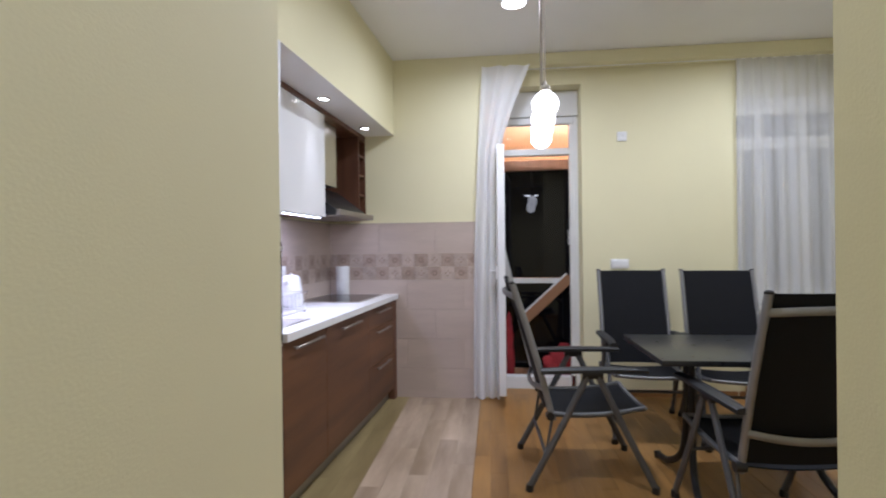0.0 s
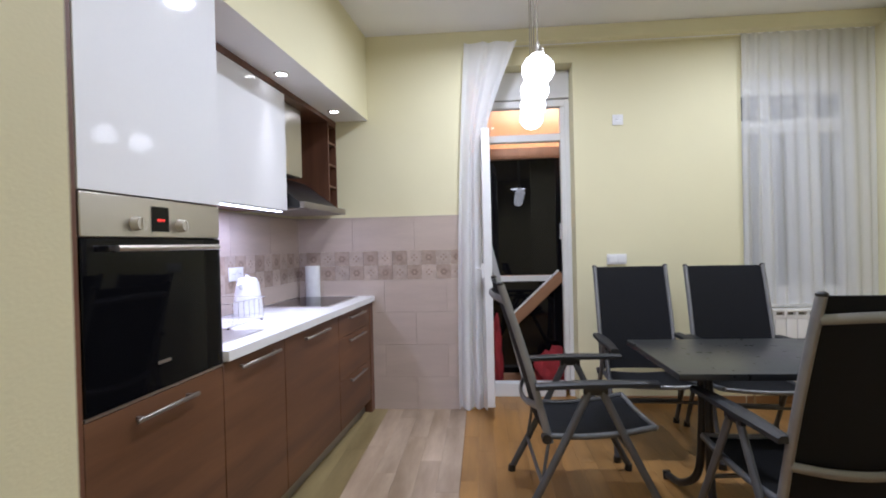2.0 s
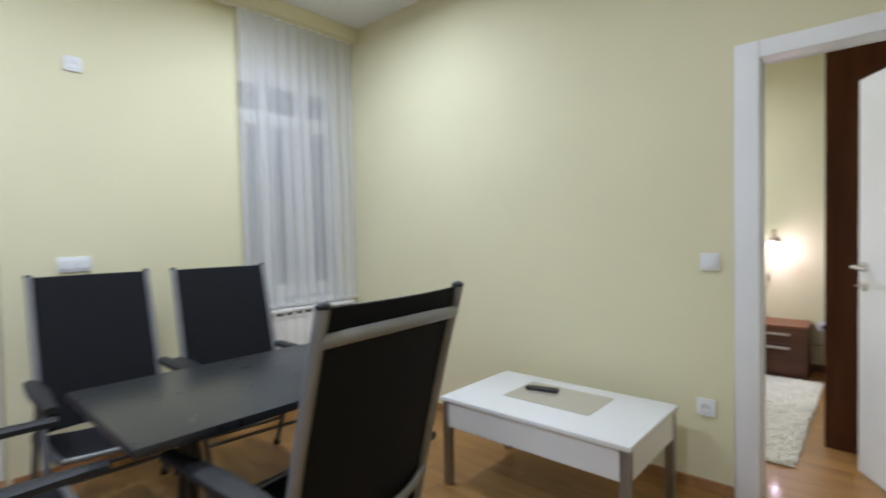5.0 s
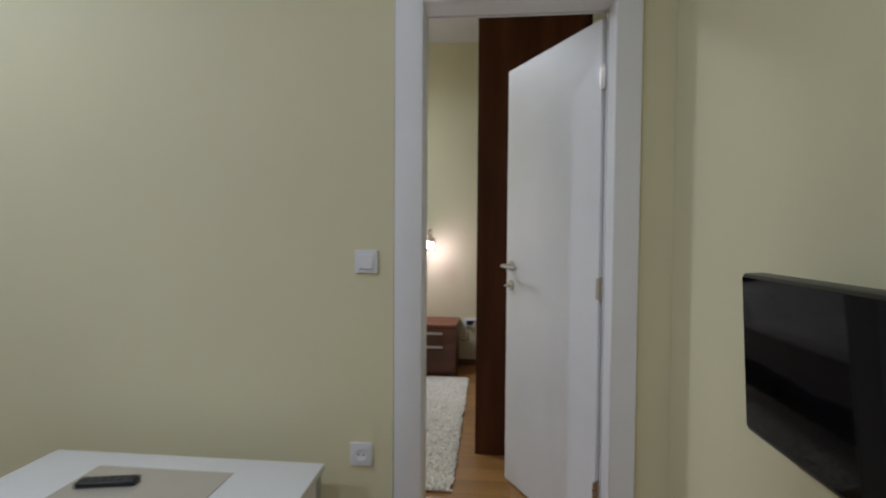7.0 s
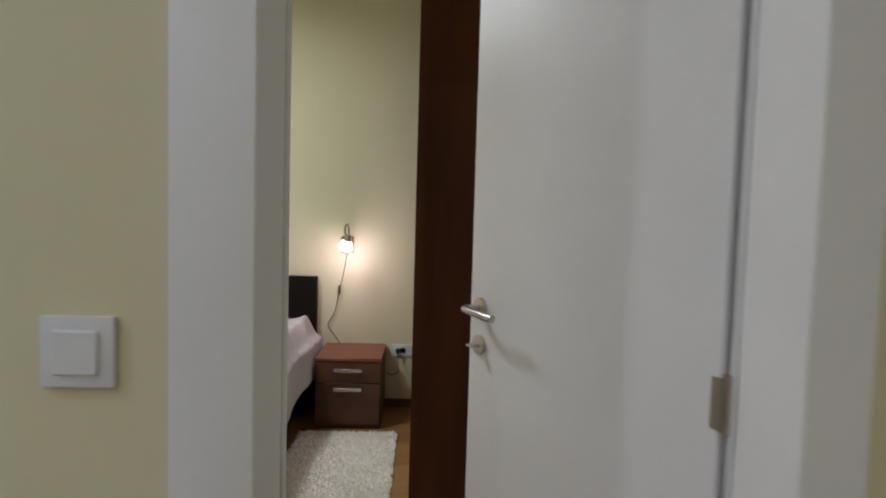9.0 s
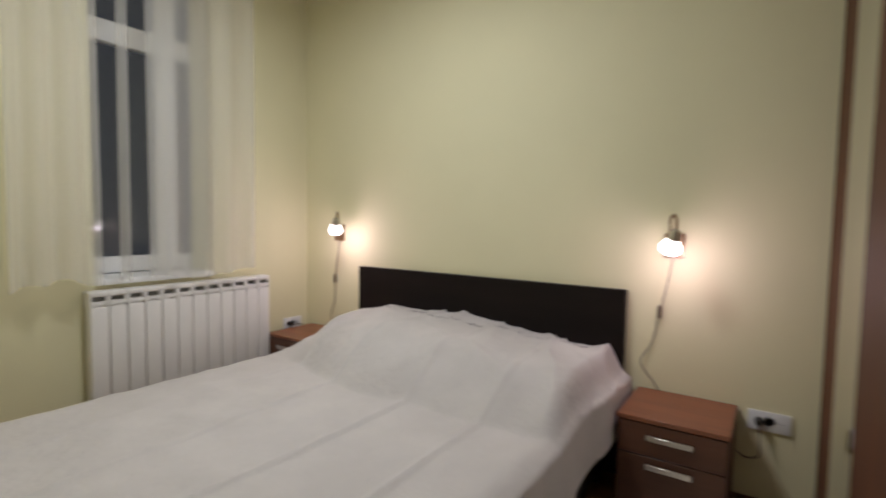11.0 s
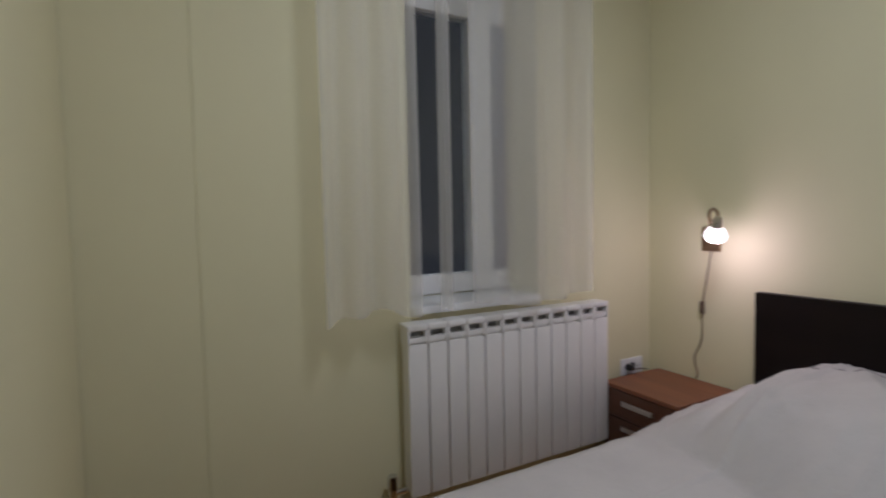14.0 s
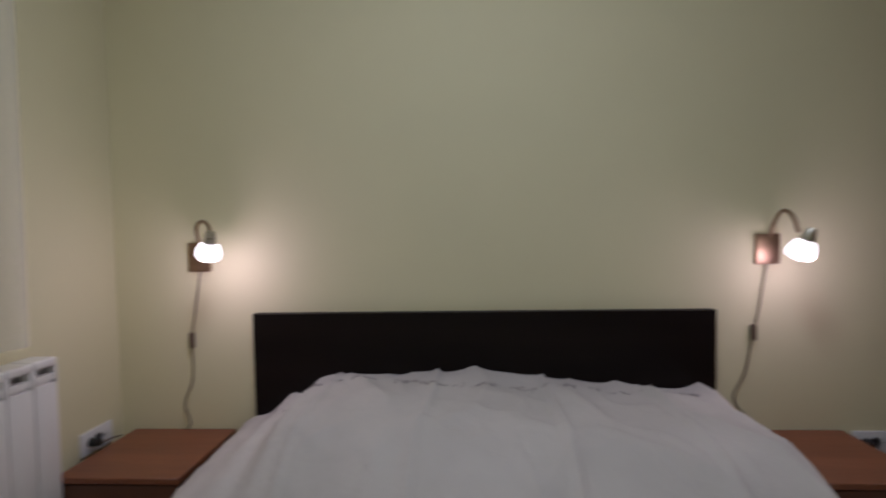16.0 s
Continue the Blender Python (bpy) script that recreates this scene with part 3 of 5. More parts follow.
# soffit spots
for sx, sy in SOFFIT_SPOTS:
    spot = thing("recessed_spot", "lit round recessed spot with a chrome ring in the soffit", "light", KITCHEN @ Matrix.Translation((sx, sy, 2.311)), "soffit spots")
    part("ring", lathe(bmesh.new(), [(0.030, -0.002), (0.033, -0.006), (0.042, -0.005), (0.045, 0.0)]), CHROME, spot)
    part("lamp", cyl(bmesh.new(), (0, 0, -0.0035), (0, 0, -0.001), 0.030), GLOW_DISC, spot, "lit lamp face")
# the two added spots get the same fixture as the seen ones
for sx, sy, watts in SPOTS_AND_FILLS:
    spot = thing("recessed_ceiling_light", "lit round recessed ceiling light, one of two seen and two added", "light", Matrix.Translation((sx, sy, CEILING)), "ceiling lights")
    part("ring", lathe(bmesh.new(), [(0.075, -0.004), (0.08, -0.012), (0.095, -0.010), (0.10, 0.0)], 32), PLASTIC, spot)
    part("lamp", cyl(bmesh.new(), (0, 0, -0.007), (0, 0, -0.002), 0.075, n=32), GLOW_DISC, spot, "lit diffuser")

# things on the worktop
roll = thing("paper_towel_roll", "white paper towel roll standing on the worktop", "paper towel", KITCHEN @ Matrix.Translation((-0.46, -0.085, 0.91)))
part("roll", lathe(bmesh.new(), [(0.018, 0.0), (0.055, 0.0), (0.057, 0.004), (0.057, 0.246), (0.055, 0.25), (0.018, 0.25), (0.018, 0.0)], 32), PAPER, roll)
part("core", lathe(bmesh.new(), [(0.015, 0.0), (0.0175, 0.0), (0.0175, 0.251), (0.015, 0.251)], 24), CT_GLASS, roll)
kettle = thing("electric_kettle", "white electric kettle beside the sink", "kettle", KITCHEN @ Matrix.Translation((-0.42, -1.12, 0.91)))
part("base", lathe(bmesh.new(), [(0.0, 0), (0.085, 0), (0.088, 0.02), (0.0, 0.022)], 28), PLASTIC, kettle)
part("body", lathe(bmesh.new(), [(0.0, 0.023), (0.078, 0.023), (0.082, 0.05), (0.074, 0.13), (0.060, 0.20), (0.056, 0.215), (0.0, 0.215)], 28), PLASTIC, kettle)
part("lid", lathe(bmesh.new(), [(0.055, 0.216), (0.045, 0.228), (0.012, 0.232), (0.012, 0.245), (0.0, 0.246)], 24), PLASTIC, kettle)
part("handle", tube(bmesh.new(), [(0.0, 0.055, 0.20), (0.0, 0.11, 0.19), (0.0, 0.115, 0.12), (0.0, 0.08, 0.06)], 0.011), PLASTIC, kettle)
part("spout", tube(bmesh.new(), [(0.0, -0.055, 0.17), (0.0, -0.085, 0.20)], 0.014), PLASTIC, kettle)
rack_thing = thing("dish_rack", "chrome wire dish rack standing beside the kettle", "dish rack", KITCHEN @ Matrix.Translation((-0.40, -1.42, 0.911)))
for z, w, d in ((0.012, 0.15, 0.17), (0.13, 0.16, 0.18)):
    ring = [(-w, -d, z), (w, -d, z), (w, d, z), (-w, d, z), (-w, -d, z)]
    for a, b in zip(ring, ring[1:]):
        part("frame_wire", cyl(bmesh.new(), a, b, 0.0022, n=8), CHROME, rack_thing)
for k in range(7):
    y = -0.15 + 0.05 * k
    part("wire", tube(bmesh.new(), [(-0.16, y, 0.13), (-0.15, y, 0.02), (-0.05, y, 0.012), (0.05, y, 0.012), (0.15, y, 0.02), (0.16, y, 0.13)], 0.0013, 6), CHROME, rack_thing)
for x in (-0.14, 0.14):
    for y in (-0.16, 0.16):
        part("foot", cyl(bmesh.new(), (x, y, 0.0), (x, y, 0.012), 0.006, n=10), BLACK, rack_thing)


def socket_plate(name, label, m, count=1, kind="socket", width=0.083):
    """A wall plate whose back lies on the local plane y = 0, facing -y."""
    w = width + (count - 1) * 0.071
    ob = thing(name, label, "switch" if kind == "switch" else "socket", m)
    part("plate", boxed(-w / 2, w / 2, -0.010, -0.0005, -0.0415, 0.0415, 0.003, 2), PLASTIC, ob)
    for i in range(count):
        x = (i - (count - 1) / 2) * 0.071
        if kind == "switch":
            part("rocker", boxed(x - 0.026, x + 0.026, -0.015, -0.0102, -0.026, 0.026, 0.002, 1), PVC, ob)
        else:
            part("well", lathe(bmesh.new(), [(0.0, -0.0105), (0.019, -0.0105), (0.0215, -0.0125), (0.023, -0.0105)], 24,
                               Matrix.Rotation(radians(90), 4, "X") @ Matrix.Diagonal((1, 1, -1, 1))), PVC, ob)
            bm = bmesh.new()
            for dx in (-0.0095, 0.0095):
                cyl(bm, (x + dx, -0.0112, 0), (x + dx, -0.0106, 0), 0.0028, n=10)
            part("pin_holes", bm, BLACK, ob)
    return ob


socket_plate("splashback_socket", "white double socket on the tiled splashback", KITCHEN @ pose(-0.586, -0.97, 1.153, 0, 0, 90), 2)


# ---- balcony door, window and curtains ----
DY = 4.62
bdoor = structure("door_balcony", boxed(0.30, 0.338, DY, DY + 0.07, 0.0, 2.50, 0.003, 1), PVC, "white balcony door with transom, its leaf swung open")
for name, dims in (("frame_post", (-0.41, -0.35, DY, DY + 0.07, 0.0, 2.50)), ("frame_head", (-0.349, 0.299, DY, DY + 0.07, 2.44, 2.50)), ("frame_post", (0.262, 0.2995, DY + 0.002, DY + 0.068, 0.12, 2.438)),
                   ("transom_bar", (-0.349, 0.2615, DY, DY + 0.07, 2.155, 2.215)), ("threshold", (-0.349, 0.2615, DY - 0.01, DY + 0.08, 0.0, 0.115))):
    part(name, boxed(*dims, 0.003, 1), PVC, bdoor)
pane = part("transom_pane", boxed(-0.348, 0.261, DY + 0.03, DY + 0.036, 2.216, 2.439), GLASS, bdoor)
pane.visible_shadow = False
part("shutter_box", boxed(-0.42, 0.337, DY - 0.02, DY + 0.2, 2.505, 2.735, 0.004, 1), PVC, bdoor, "white roller shutter box")
leaf = part("leaf", boxed(-0.405, -0.345, 4.03, 4.09, 0.10, 2.15, 0.004, 1), PVC, bdoor, "open white leaf seen edge on")
for dims in ((-0.405, -0.345, 4.54, 4.60, 0.10, 2.15), (-0.405, -0.345, 4.0905, 4.5395, 0.10, 0.19), (-0.405, -0.345, 4.0905, 4.5395, 2.08, 2.15), (-0.405, -0.345, 4.0905, 4.5395, 0.95, 1.03)):
    part("rail", boxed(*dims, 0.003, 1), PVC, leaf)
for z0, z1 in ((0.191, 0.949), (1.031, 2.079)):
    pane = part("pane", boxed(-0.378, -0.372, 4.091, 4.539, z0, z1), GLASS, leaf)
    pane.visible_shadow = False
bm = boxed(-0.425, -0.406, 4.045, 4.075, 1.05, 1.16, 0.003, 1)
tube(bm, [(-0.43, 4.06, 1.12), (-0.45, 4.06, 1.12), (-0.452, 4.10, 1.12), (-0.452, 4.18, 1.12)], 0.008)
part("handle", bm, PVC, leaf, "white lever handle")

# outer wooden door and the loggia behind it
outer = structure("door_outer", boxed(-0.46, -0.38, 4.90, 4.96, 0.0, 2.16, 0.004, 1), BROWN_FRAME, "brown outer balcony door with dark glass")
for dims in ((0.30, 0.38, 4.90, 4.96, 0.0, 2.16), (-0.379, 0.299, 4.90, 4.96, 2.06, 2.16), (-0.379, 0.299, 4.90, 4.96, 0.0, 0.12)):
    part("frame_bar", boxed(*dims, 0.004, 1), BROWN_FRAME, outer)
part("mid_rail", boxed(-0.379, 0.299, 4.895, 4.955, 0.955, 1.005, 0.003, 1), PVC, outer, "white middle rail")
part("handle", tube(bmesh.new(), [(0.285, 4.90, 1.34), (0.285, 4.865, 1.34), (0.285, 4.86, 1.40), (0.285, 4.86, 1.47)], 0.008), PVC, outer)
part("upper_pane", boxed(-0.378, 0.298, 4.925, 4.931, 1.011, 2.059, m=Matrix.Translation((-0.04, 4.928, 1.53)) @ Matrix.Rotation(radians(-3.4), 4, "Z") @ Matrix.Rotation(radians(-1.2), 4, "X") @ Matrix.Translation((0.04, -4.928, -1.53))), DARK_PANE, outer, "dark glass that mirrors the room")
part("lower_pane", boxed(-0.378, 0.298, 4.925, 4.931, 0.121, 0.954), DARK_PANE, outer, "dark glass")
bm = bmesh.new()
box(bm, -0.70, -0.60, 4.855, 6.1, 0, 2.9)
box(bm, 0.95, 1.05, 4.855, 6.1, 0, 2.9)
box(bm, -0.70, 1.05, 6.1, 6.2, 0, 1.1)
box(bm, -0.70, 1.05, 6.1, 6.2, 2.3, 2.9)
structure("wall_loggia", bm, ORANGE, "peach rendered walls of the small loggia")
structure("ceiling_loggia", boxed(-0.75, 1.1, 4.855, 6.25, 2.90, 3.0), ORANGE, "peach painted loggia ceiling")
structure("floor_loggia", boxed(-0.75, 1.1, 4.855, 6.25, -0.1, 0.0), GROUT, "grey concrete loggia floor")
ladder = thing("folding_ladder", "aluminium step ladder leaning between the balcony doors", "ladder", pose(-0.015, 4.715, 0.014, 0, -13.8, 0))
for y in (0.0, 0.122):
    part("rail", boxed(-0.055, 0.0, y, y + 0.024, 0.0, 1.43, 0.004, 1), LADDER, ladder)
for i in range(6):
    part("tread", boxed(-0.05, -0.006, 0.0242, 0.1218, 0.14 + 0.22 * i, 0.165 + 0.22 * i, 0.003, 1), LADDER, ladder)
bm = boxed(-0.045, 0.045, 0, 0.026, 0, 0.62, 0.003, 1)
plank = thing("wooden_plank", "bare wooden plank with a white edge leaning between the doors", "plank", pose(-0.155, 4.8665, 0.59, 0, 47, 0))
part("board", bm, PLANK, plank)
part("edge_strip", boxed(-0.062, -0.0455, 0, 0.026, 0.0, 0.62, 0.002, 1), PVC, plank, "white edge strip")


def crumpled(label, x, y, wide, deep, tall, seed):
    bm = bmesh.new()
    bmesh.ops.create_icosphere(bm, subdivisions=4, radius=1.0)
    for v in bm.verts:
        d = 1 + 0.40 * noise.noise(v.co * 2.2 + Vector((seed, 0, 0))) + 0.16 * noise.noise(v.co * 6)
        v.co = Vector((v.co.x * wide * d, v.co.y * deep * min(d, 1.0), max(0.0, (v.co.z * d + 0.75) * tall * 0.57)))
    return solid("red_cloth", bm, RED, label, "cloth", Matrix.Translation((x, y, 0.001)), "red cloths between the doors")


crumpled("crumpled red cloth heaped between the balcony doors", 0.19, 4.80, 0.15, 0.085, 0.36, 1.0)
crumpled("tall bundle of red cloth behind the ladder", -0.30, 4.83, 0.045, 0.055, 0.62, 5.0)

# living room window
win = structure("window_living", boxed(1.634, 2.58, 4.66, 4.73, 0.795, 0.90, 0.003, 1), PVC, "white three-light window with transoms behind sheer curtain")
for dims in ((1.634, 1.70, 4.66, 4.73, 0.901, 2.61), (2.515, 2.58, 4.66, 4.73, 0.901, 2.61), (1.701, 2.514, 4.66, 4.73, 2.46, 2.61), (1.701, 2.514, 4.66, 4.73, 2.15, 2.26),
             (1.885, 1.965, 4.663, 4.727, 0.901, 2.149), (2.235, 2.315, 4.663, 4.727, 0.901, 2.149), (1.885, 1.965, 4.663, 4.727, 2.261, 2.459), (2.235, 2.315, 4.663, 4.727, 2.261, 2.459)):
    part("window_frame", boxed(*dims, 0.003, 1), PVC, win)
for x0, x1 in ((1.701, 1.884), (1.966, 2.234), (2.316, 2.514)):
    for z0, z1 in ((0.901, 2.149), (2.261, 2.459)):
        part("pane", boxed(x0, x1, 4.690, 4.696, z0, z1), GLASS, win).visible_shadow = False
part("window_sill", boxed(1.60, 2.584, 4.40, 4.655, 0.758, 0.790, 0.004, 2), PVC, win, "white sill board")
bm = boxed(-3, 9, 9.0, 9.1, -2, 6)
structure("backdrop_night", bm, NIGHT_GLOW, "night backdrop with a faint added glow outside the windows")


def curtain(name, label, xs, y, z0, z1, folds, depth, mat, gather=None, seed=1, hem=0.0, sag=0.02):
    """A hanging cloth with uneven folds. gather(u, h) gives the place across for u and height h from 0 to 1."""
    bm = bmesh.new()
    nu, nv = max(48, folds * 12), 40
    rows = []
    for j in range(nv + 1):
        h = j / nv
        row = []
        for i in range(nu + 1):
            u = i / nu
            x = xs[0] + (xs[1] - xs[0]) * u if gather is None else gather(u, h)
            wave = math.sin(2 * math.pi * (u * folds + 0.45 * noise.noise((u * 3.1, seed, 0.5 * h))) + seed)
            d = depth * (0.55 + 0.45 * (1 - h)) * (wave + 0.35 * noise.noise((u * 2.2 * folds, h * 1.2, seed * 3.1)))
            z = z0 + (z1 - z0) * h + (1 - h) * (hem * math.cos(2 * math.pi * u * 1.0) + sag * noise.noise((u * 4, 7.7, seed)))
            row.append(bm.verts.new((x, y + d, z)))
        rows.append(row)
    for a, b in zip(rows, rows[1:]):
        for i in range(nu):
            bm.faces.new((a[i], a[i + 1], b[i + 1], b[i]))
    ob = solid(name, bm, mat, label, "curtain")
    return ob


curtain("sheer_curtain", "white sheer curtain hanging before the living room window", (1.60, 2.56), 4.375, 0.785, 2.866, 11, 0.016, SHEER, seed=3)
# pale cloth panels stand in for the curtain mirrored in the panes
for n, (x0, x1) in enumerate(((1.645, 1.765), (1.855, 1.985), (2.065, 2.325), (2.475, 2.574))):
    tagged(curtain("reflection_panel", "white net panel standing in for the curtain's reflection in the window", (x0, x1), 4.63, 0.905, 2.20, 2, 0.010, PANE_REFLECTION, seed=21 + n), group="net panels at the window")
# rod added only to hold these stand-in panels
solid("curtain_rod", tube(bmesh.new(), [(1.64, 4.63, 2.203), (2.578, 4.63, 2.203)], 0.005), PVC, "thin white rod added to carry the reflection panels", "rod")


def tied(u, h):
    """Narrow at the floor, fanning out to the rail."""
    left = -0.62 + 0.10 * h ** 2
    right = -0.40 + 0.02 * h + (0.27 * ((h - 0.72) / 0.28) ** 1.3 if h > 0.72 else 0.0)
    return left + (right - left) * u


drape = curtain("drawn_curtain", "white sheer curtain drawn aside at the balcony door", (0, 1), 4.265, 0.012, 2.866, 3, 0.034, DRAWN, tied, 5)
bm = bmesh.new()
tube(bm, [(-0.49, 4.385, 2.868), (2.57, 4.385, 2.868)], 0.006)
solid("curtain_rail", bm, PVC, "thin white curtain rail under the beam", "rail")

# radiators


def radiator(label, x0, sections, y, z0, z1, group=""):
    """An aluminium radiator of 80 mm sections; y is its front face."""
    n = sections
    rad = thing("radiator", label, "radiator", Matrix.Translation((x0, y, 0)), group)
    pitch = (0.0865 if n == 12 else 0.08)
    bm = bmesh.new()
    box(bm, 0.0025, pitch - 0.0025, 0, 0.012, z0 + 0.02, z1 - 0.078, 0.004, 2)
    box(bm, 0.006, pitch - 0.006, 0.012, 0.075, z0 + 0.03, z1 - 0.07)
    box(bm, 0.001, pitch - 0.001, -0.003, 0.084, z1 - 0.026, z1, 0.008, 3)
    for x0, x1 in ((0.001, 0.011), (pitch - 0.011, pitch - 0.001)):
        box(bm, x0, x1, -0.001, 0.078, z1 - 0.08, z1 - 0.022, 0.002, 1)
    box(bm, 0.011, pitch - 0.011, 0.004, 0.07, z1 - 0.068, z1 - 0.050)
    data = mesh_of("section", bm, RADIATOR)
    for i in range(n):
        part("section", data, None, rad).location = (i * pitch, 0, 0)
    # grey box puts the shade within the grille slots into colour
    part("core", boxed(0.006, n * pitch - 0.006, 0.03, 0.06, z1 - 0.075, z1 - 0.03), RAD_SLOT_SHADE, rad)
    bm = tube(bmesh.new(), [(-0.005, 0.04, z0 + 0.04), (-0.06, 0.04, z0 + 0.04)], 0.012, 12)
    cyl(bm, (-0.06, 0.04, z0 + 0.01), (-0.06, 0.04, z0 + 0.06), 0.016)
    cyl(bm, (-0.06, 0.04, z0 + 0.06), (-0.06, 0.04, z0 + 0.11), 0.022, 0.018)
    tube(bm, [(-0.06, 0.04, z0 + 0.02), (-0.06, 0.04, 0.0)], 0.009)
    part("valve", bm, CHROME, rad, "chrome valve")
    for xx in (0.15, n * pitch - 0.15):
        part("bracket", boxed(xx, xx + 0.03, 0.07, (BED_NORTH if n == 12 else NICHE) - y - 0.001, z1 - 0.09, z1 - 0.06), PVC, rad)
    return rad


radiator("white aluminium panel radiator below the living room window", 1.72, 10, NICHE - 0.10, 0.12, 0.752)

# wall fittings of the living room
socket_plate("thermostat_socket", "white wall plate high on the yellow wall", pose(0.685, NICHE, 2.265), 1, "socket")
socket_plate("double_socket", "white double wall plate behind the dining chairs", pose(0.655, NICHE, 1.155), 2, "switch")
socket_plate("light_switch", "white light switch beside the bedroom door", pose(EAST, 1.706, 1.12, 0, 0, -90), 1, "switch")
socket_plate("wall_socket", "white wall socket low beside the bedroom door", pose(EAST, 1.724, 0.413, 0, 0, -90), 1)

# pendant globes
for gx, gy, gz in GLOBES:
    lamp = thing("pendant_lamp", "lit opal glass globe pendant on a thin cable", "pendant lamp", Matrix.Translation((gx, gy, gz)), "row of pendant globes")
    part("globe", ball(bmesh.new(), (0, 0, 0), 0.063, 28, 0.96), GLOW_GLOBE, lamp, "lit opal glass globe")
    part("cap", lathe(bmesh.new(), [(0.0, 0.060), (0.026, 0.062), (0.024, 0.085), (0.010, 0.092), (0.008, 0.11), (0.0, 0.11)], 20), NICKEL, lamp, "nickel cap")
    part("cable", cyl(bmesh.new(), (0, 0, 0.105), (0, 0, CEILING - gz - 0.02), 0.003, n=8), CABLE_WHITE, lamp)
    part("rose", lathe(bmesh.new(), [(0.0, CEILING - gz - 0.03), (0.04, CEILING - gz - 0.028), (0.045, CEILING - gz - 0.001), (0.0, CEILING - gz - 0.001)], 24), NICKEL, lamp)

# ---- dining set ----


def sheet(points_of, nu, nv, thick):
    """A closed thin cloth from a surface points_of(u, v), thickened along its normal."""
    bm = bmesh.new()
    grid = [[bm.verts.new(points_of(i / nu, j / nv)) for i in range(nu + 1)] for j in range(nv + 1)]
    for a, b in zip(grid, grid[1:]):
        for i in range(nu):
            bm.faces.new((a[i], a[i + 1], b[i + 1], b[i]))
    bmesh.ops.recalc_face_normals(bm, faces=bm.faces)
    bmesh.ops.solidify(bm, geom=bm.faces[:], thickness=thick)
    return bm


def dining_chair(m, lean=1.0, tall=1.0):
    """A folding garden armchair that faces +y."""
    chair = thing("folding_armchair", "grey metal folding armchair with charcoal mesh seat and back", "chair", m, "chairs round the table")
    W = 0.248

    def back_at(h):
        return Vector((0, -0.20 - lean * (0.17 * h + 0.035 * h * h), 0.40 + 0.71 * tall * h))

    part("backrest", sheet(lambda u, v: back_at(0.02 + 0.98 * v) + Vector(((2 * u - 1) * (W - 0.008), -0.028 * (1 - (2 * u - 1) ** 2), 0)), 8, 14, 0.006), SLING, chair, "charcoal mesh backrest")
    for s in (-1, 1):
        part("back_post", tube(bmesh.new(), [back_at(h) + Vector((s * W, 0, 0)) for h in (-0.04, 0.25, 0.5, 0.75, 1.005)], 0.0185, 10, 0.8), TUBE_LIGHT, chair, "grey metal tube")
        part("end_cap", ball(bmesh.new(), back_at(1.008) + Vector((s * W, 0, 0)), 0.0180, 12, 0.6), BLACK, chair)
    for h, r in ((0.205, 0.017), (0.90, 0.017)):
        pts = [back_at(h) + Vector((k * W, -0.012 - 0.045 * (1 - k * k), (0.012 if h > 0.5 else -0.020) * (1 - k * k))) for k in (-1, -0.5, 0, 0.5, 1)]
        part("back_rail", tube(bmesh.new(), pts, r, 10, 0.6), TUBE_LIGHT, chair, "curved silver rail")

    def seat_at(v):
        return Vector((0, -0.21 + 0.50 * v, 0.405 + 0.035 * v - 0.02 * math.sin(math.pi * v)))

    part("seat", sheet(lambda u, v: seat_at(v) + Vector(((2 * u - 1) * (W - 0.004), 0, -0.018 * (1 - (2 * u - 1) ** 2))), 8, 12, 0.006), SLING, chair, "charcoal mesh seat")
    for s in (-1, 1):
        part("seat_rail", tube(bmesh.new(), [seat_at(v) + Vector((s * W, 0, 0)) for v in (0, 0.35, 0.7, 1.0)], 0.014, 10), TUBE, chair)
    part("front_rail", tube(bmesh.new(), [seat_at(1.0) + Vector((k * W, 0.004, -0.012 * (1 - k * k))) for k in (-1, -0.5, 0, 0.5, 1)], 0.012, 10), TUBE_LIGHT, chair)
    X = 0.272
    for s in (-1, 1):
        arm = bmesh.new()
        rows = []
        for k in range(11):
            v = k / 10
            c = Vector((s * X, -0.26 + 0.56 * v, 0.642 + 0.035 * v - 0.03 * v * v))
            w, t = 0.024 + 0.011 * math.sin(math.pi * min(1, v * 1.15)), 0.013
            rows.append([arm.verts.new(c + Vector(d)) for d in ((-w, 0, -t), (w, 0, -t), (w, 0, 0.4 * t), (0.6 * w, 0, t), (-0.6 * w, 0, t), (-w, 0, 0.4 * t))])
        for a, b in zip(rows, rows[1:]):
            for k in range(6):
                arm.faces.new((a[k], a[(k + 1) % 6], b[(k + 1) % 6], b[k]))
        arm.faces.new(rows[0])
        arm.faces.new(rows[-1][::-1])
        part("armrest", arm, ARM, chair, "dark plastic armrest")
        part("bracket", boxed(s * X - 0.012, s * X + 0.012, -0.04, 0.07, 0.602, 0.645, 0.006, 2), BLACK, chair)
        for y0, y1 in ((0.045, 0.335), (-0.015, -0.325)):
            leg = part("leg", tube(bmesh.new(), [(s * X, y0, 0.615), (s * (X + 0.004), (y0 + y1) / 2, 0.31), (s * (X + 0.008), y1, 0.022)], 0.018, 10, 0.75), TUBE, chair)
            part("foot_cap", cyl(bmesh.new(), (s * (X + 0.008), y1 - 0.003, 0.0), (s * (X + 0.008), y1, 0.035), 0.022, 0.020, 12), BLACK, leg)
        part("hinge", cyl(bmesh.new(), (s * (W - 0.01), -0.212, 0.40), (s * (X + 0.01), -0.212, 0.40), 0.022, n=16), BLACK, chair)
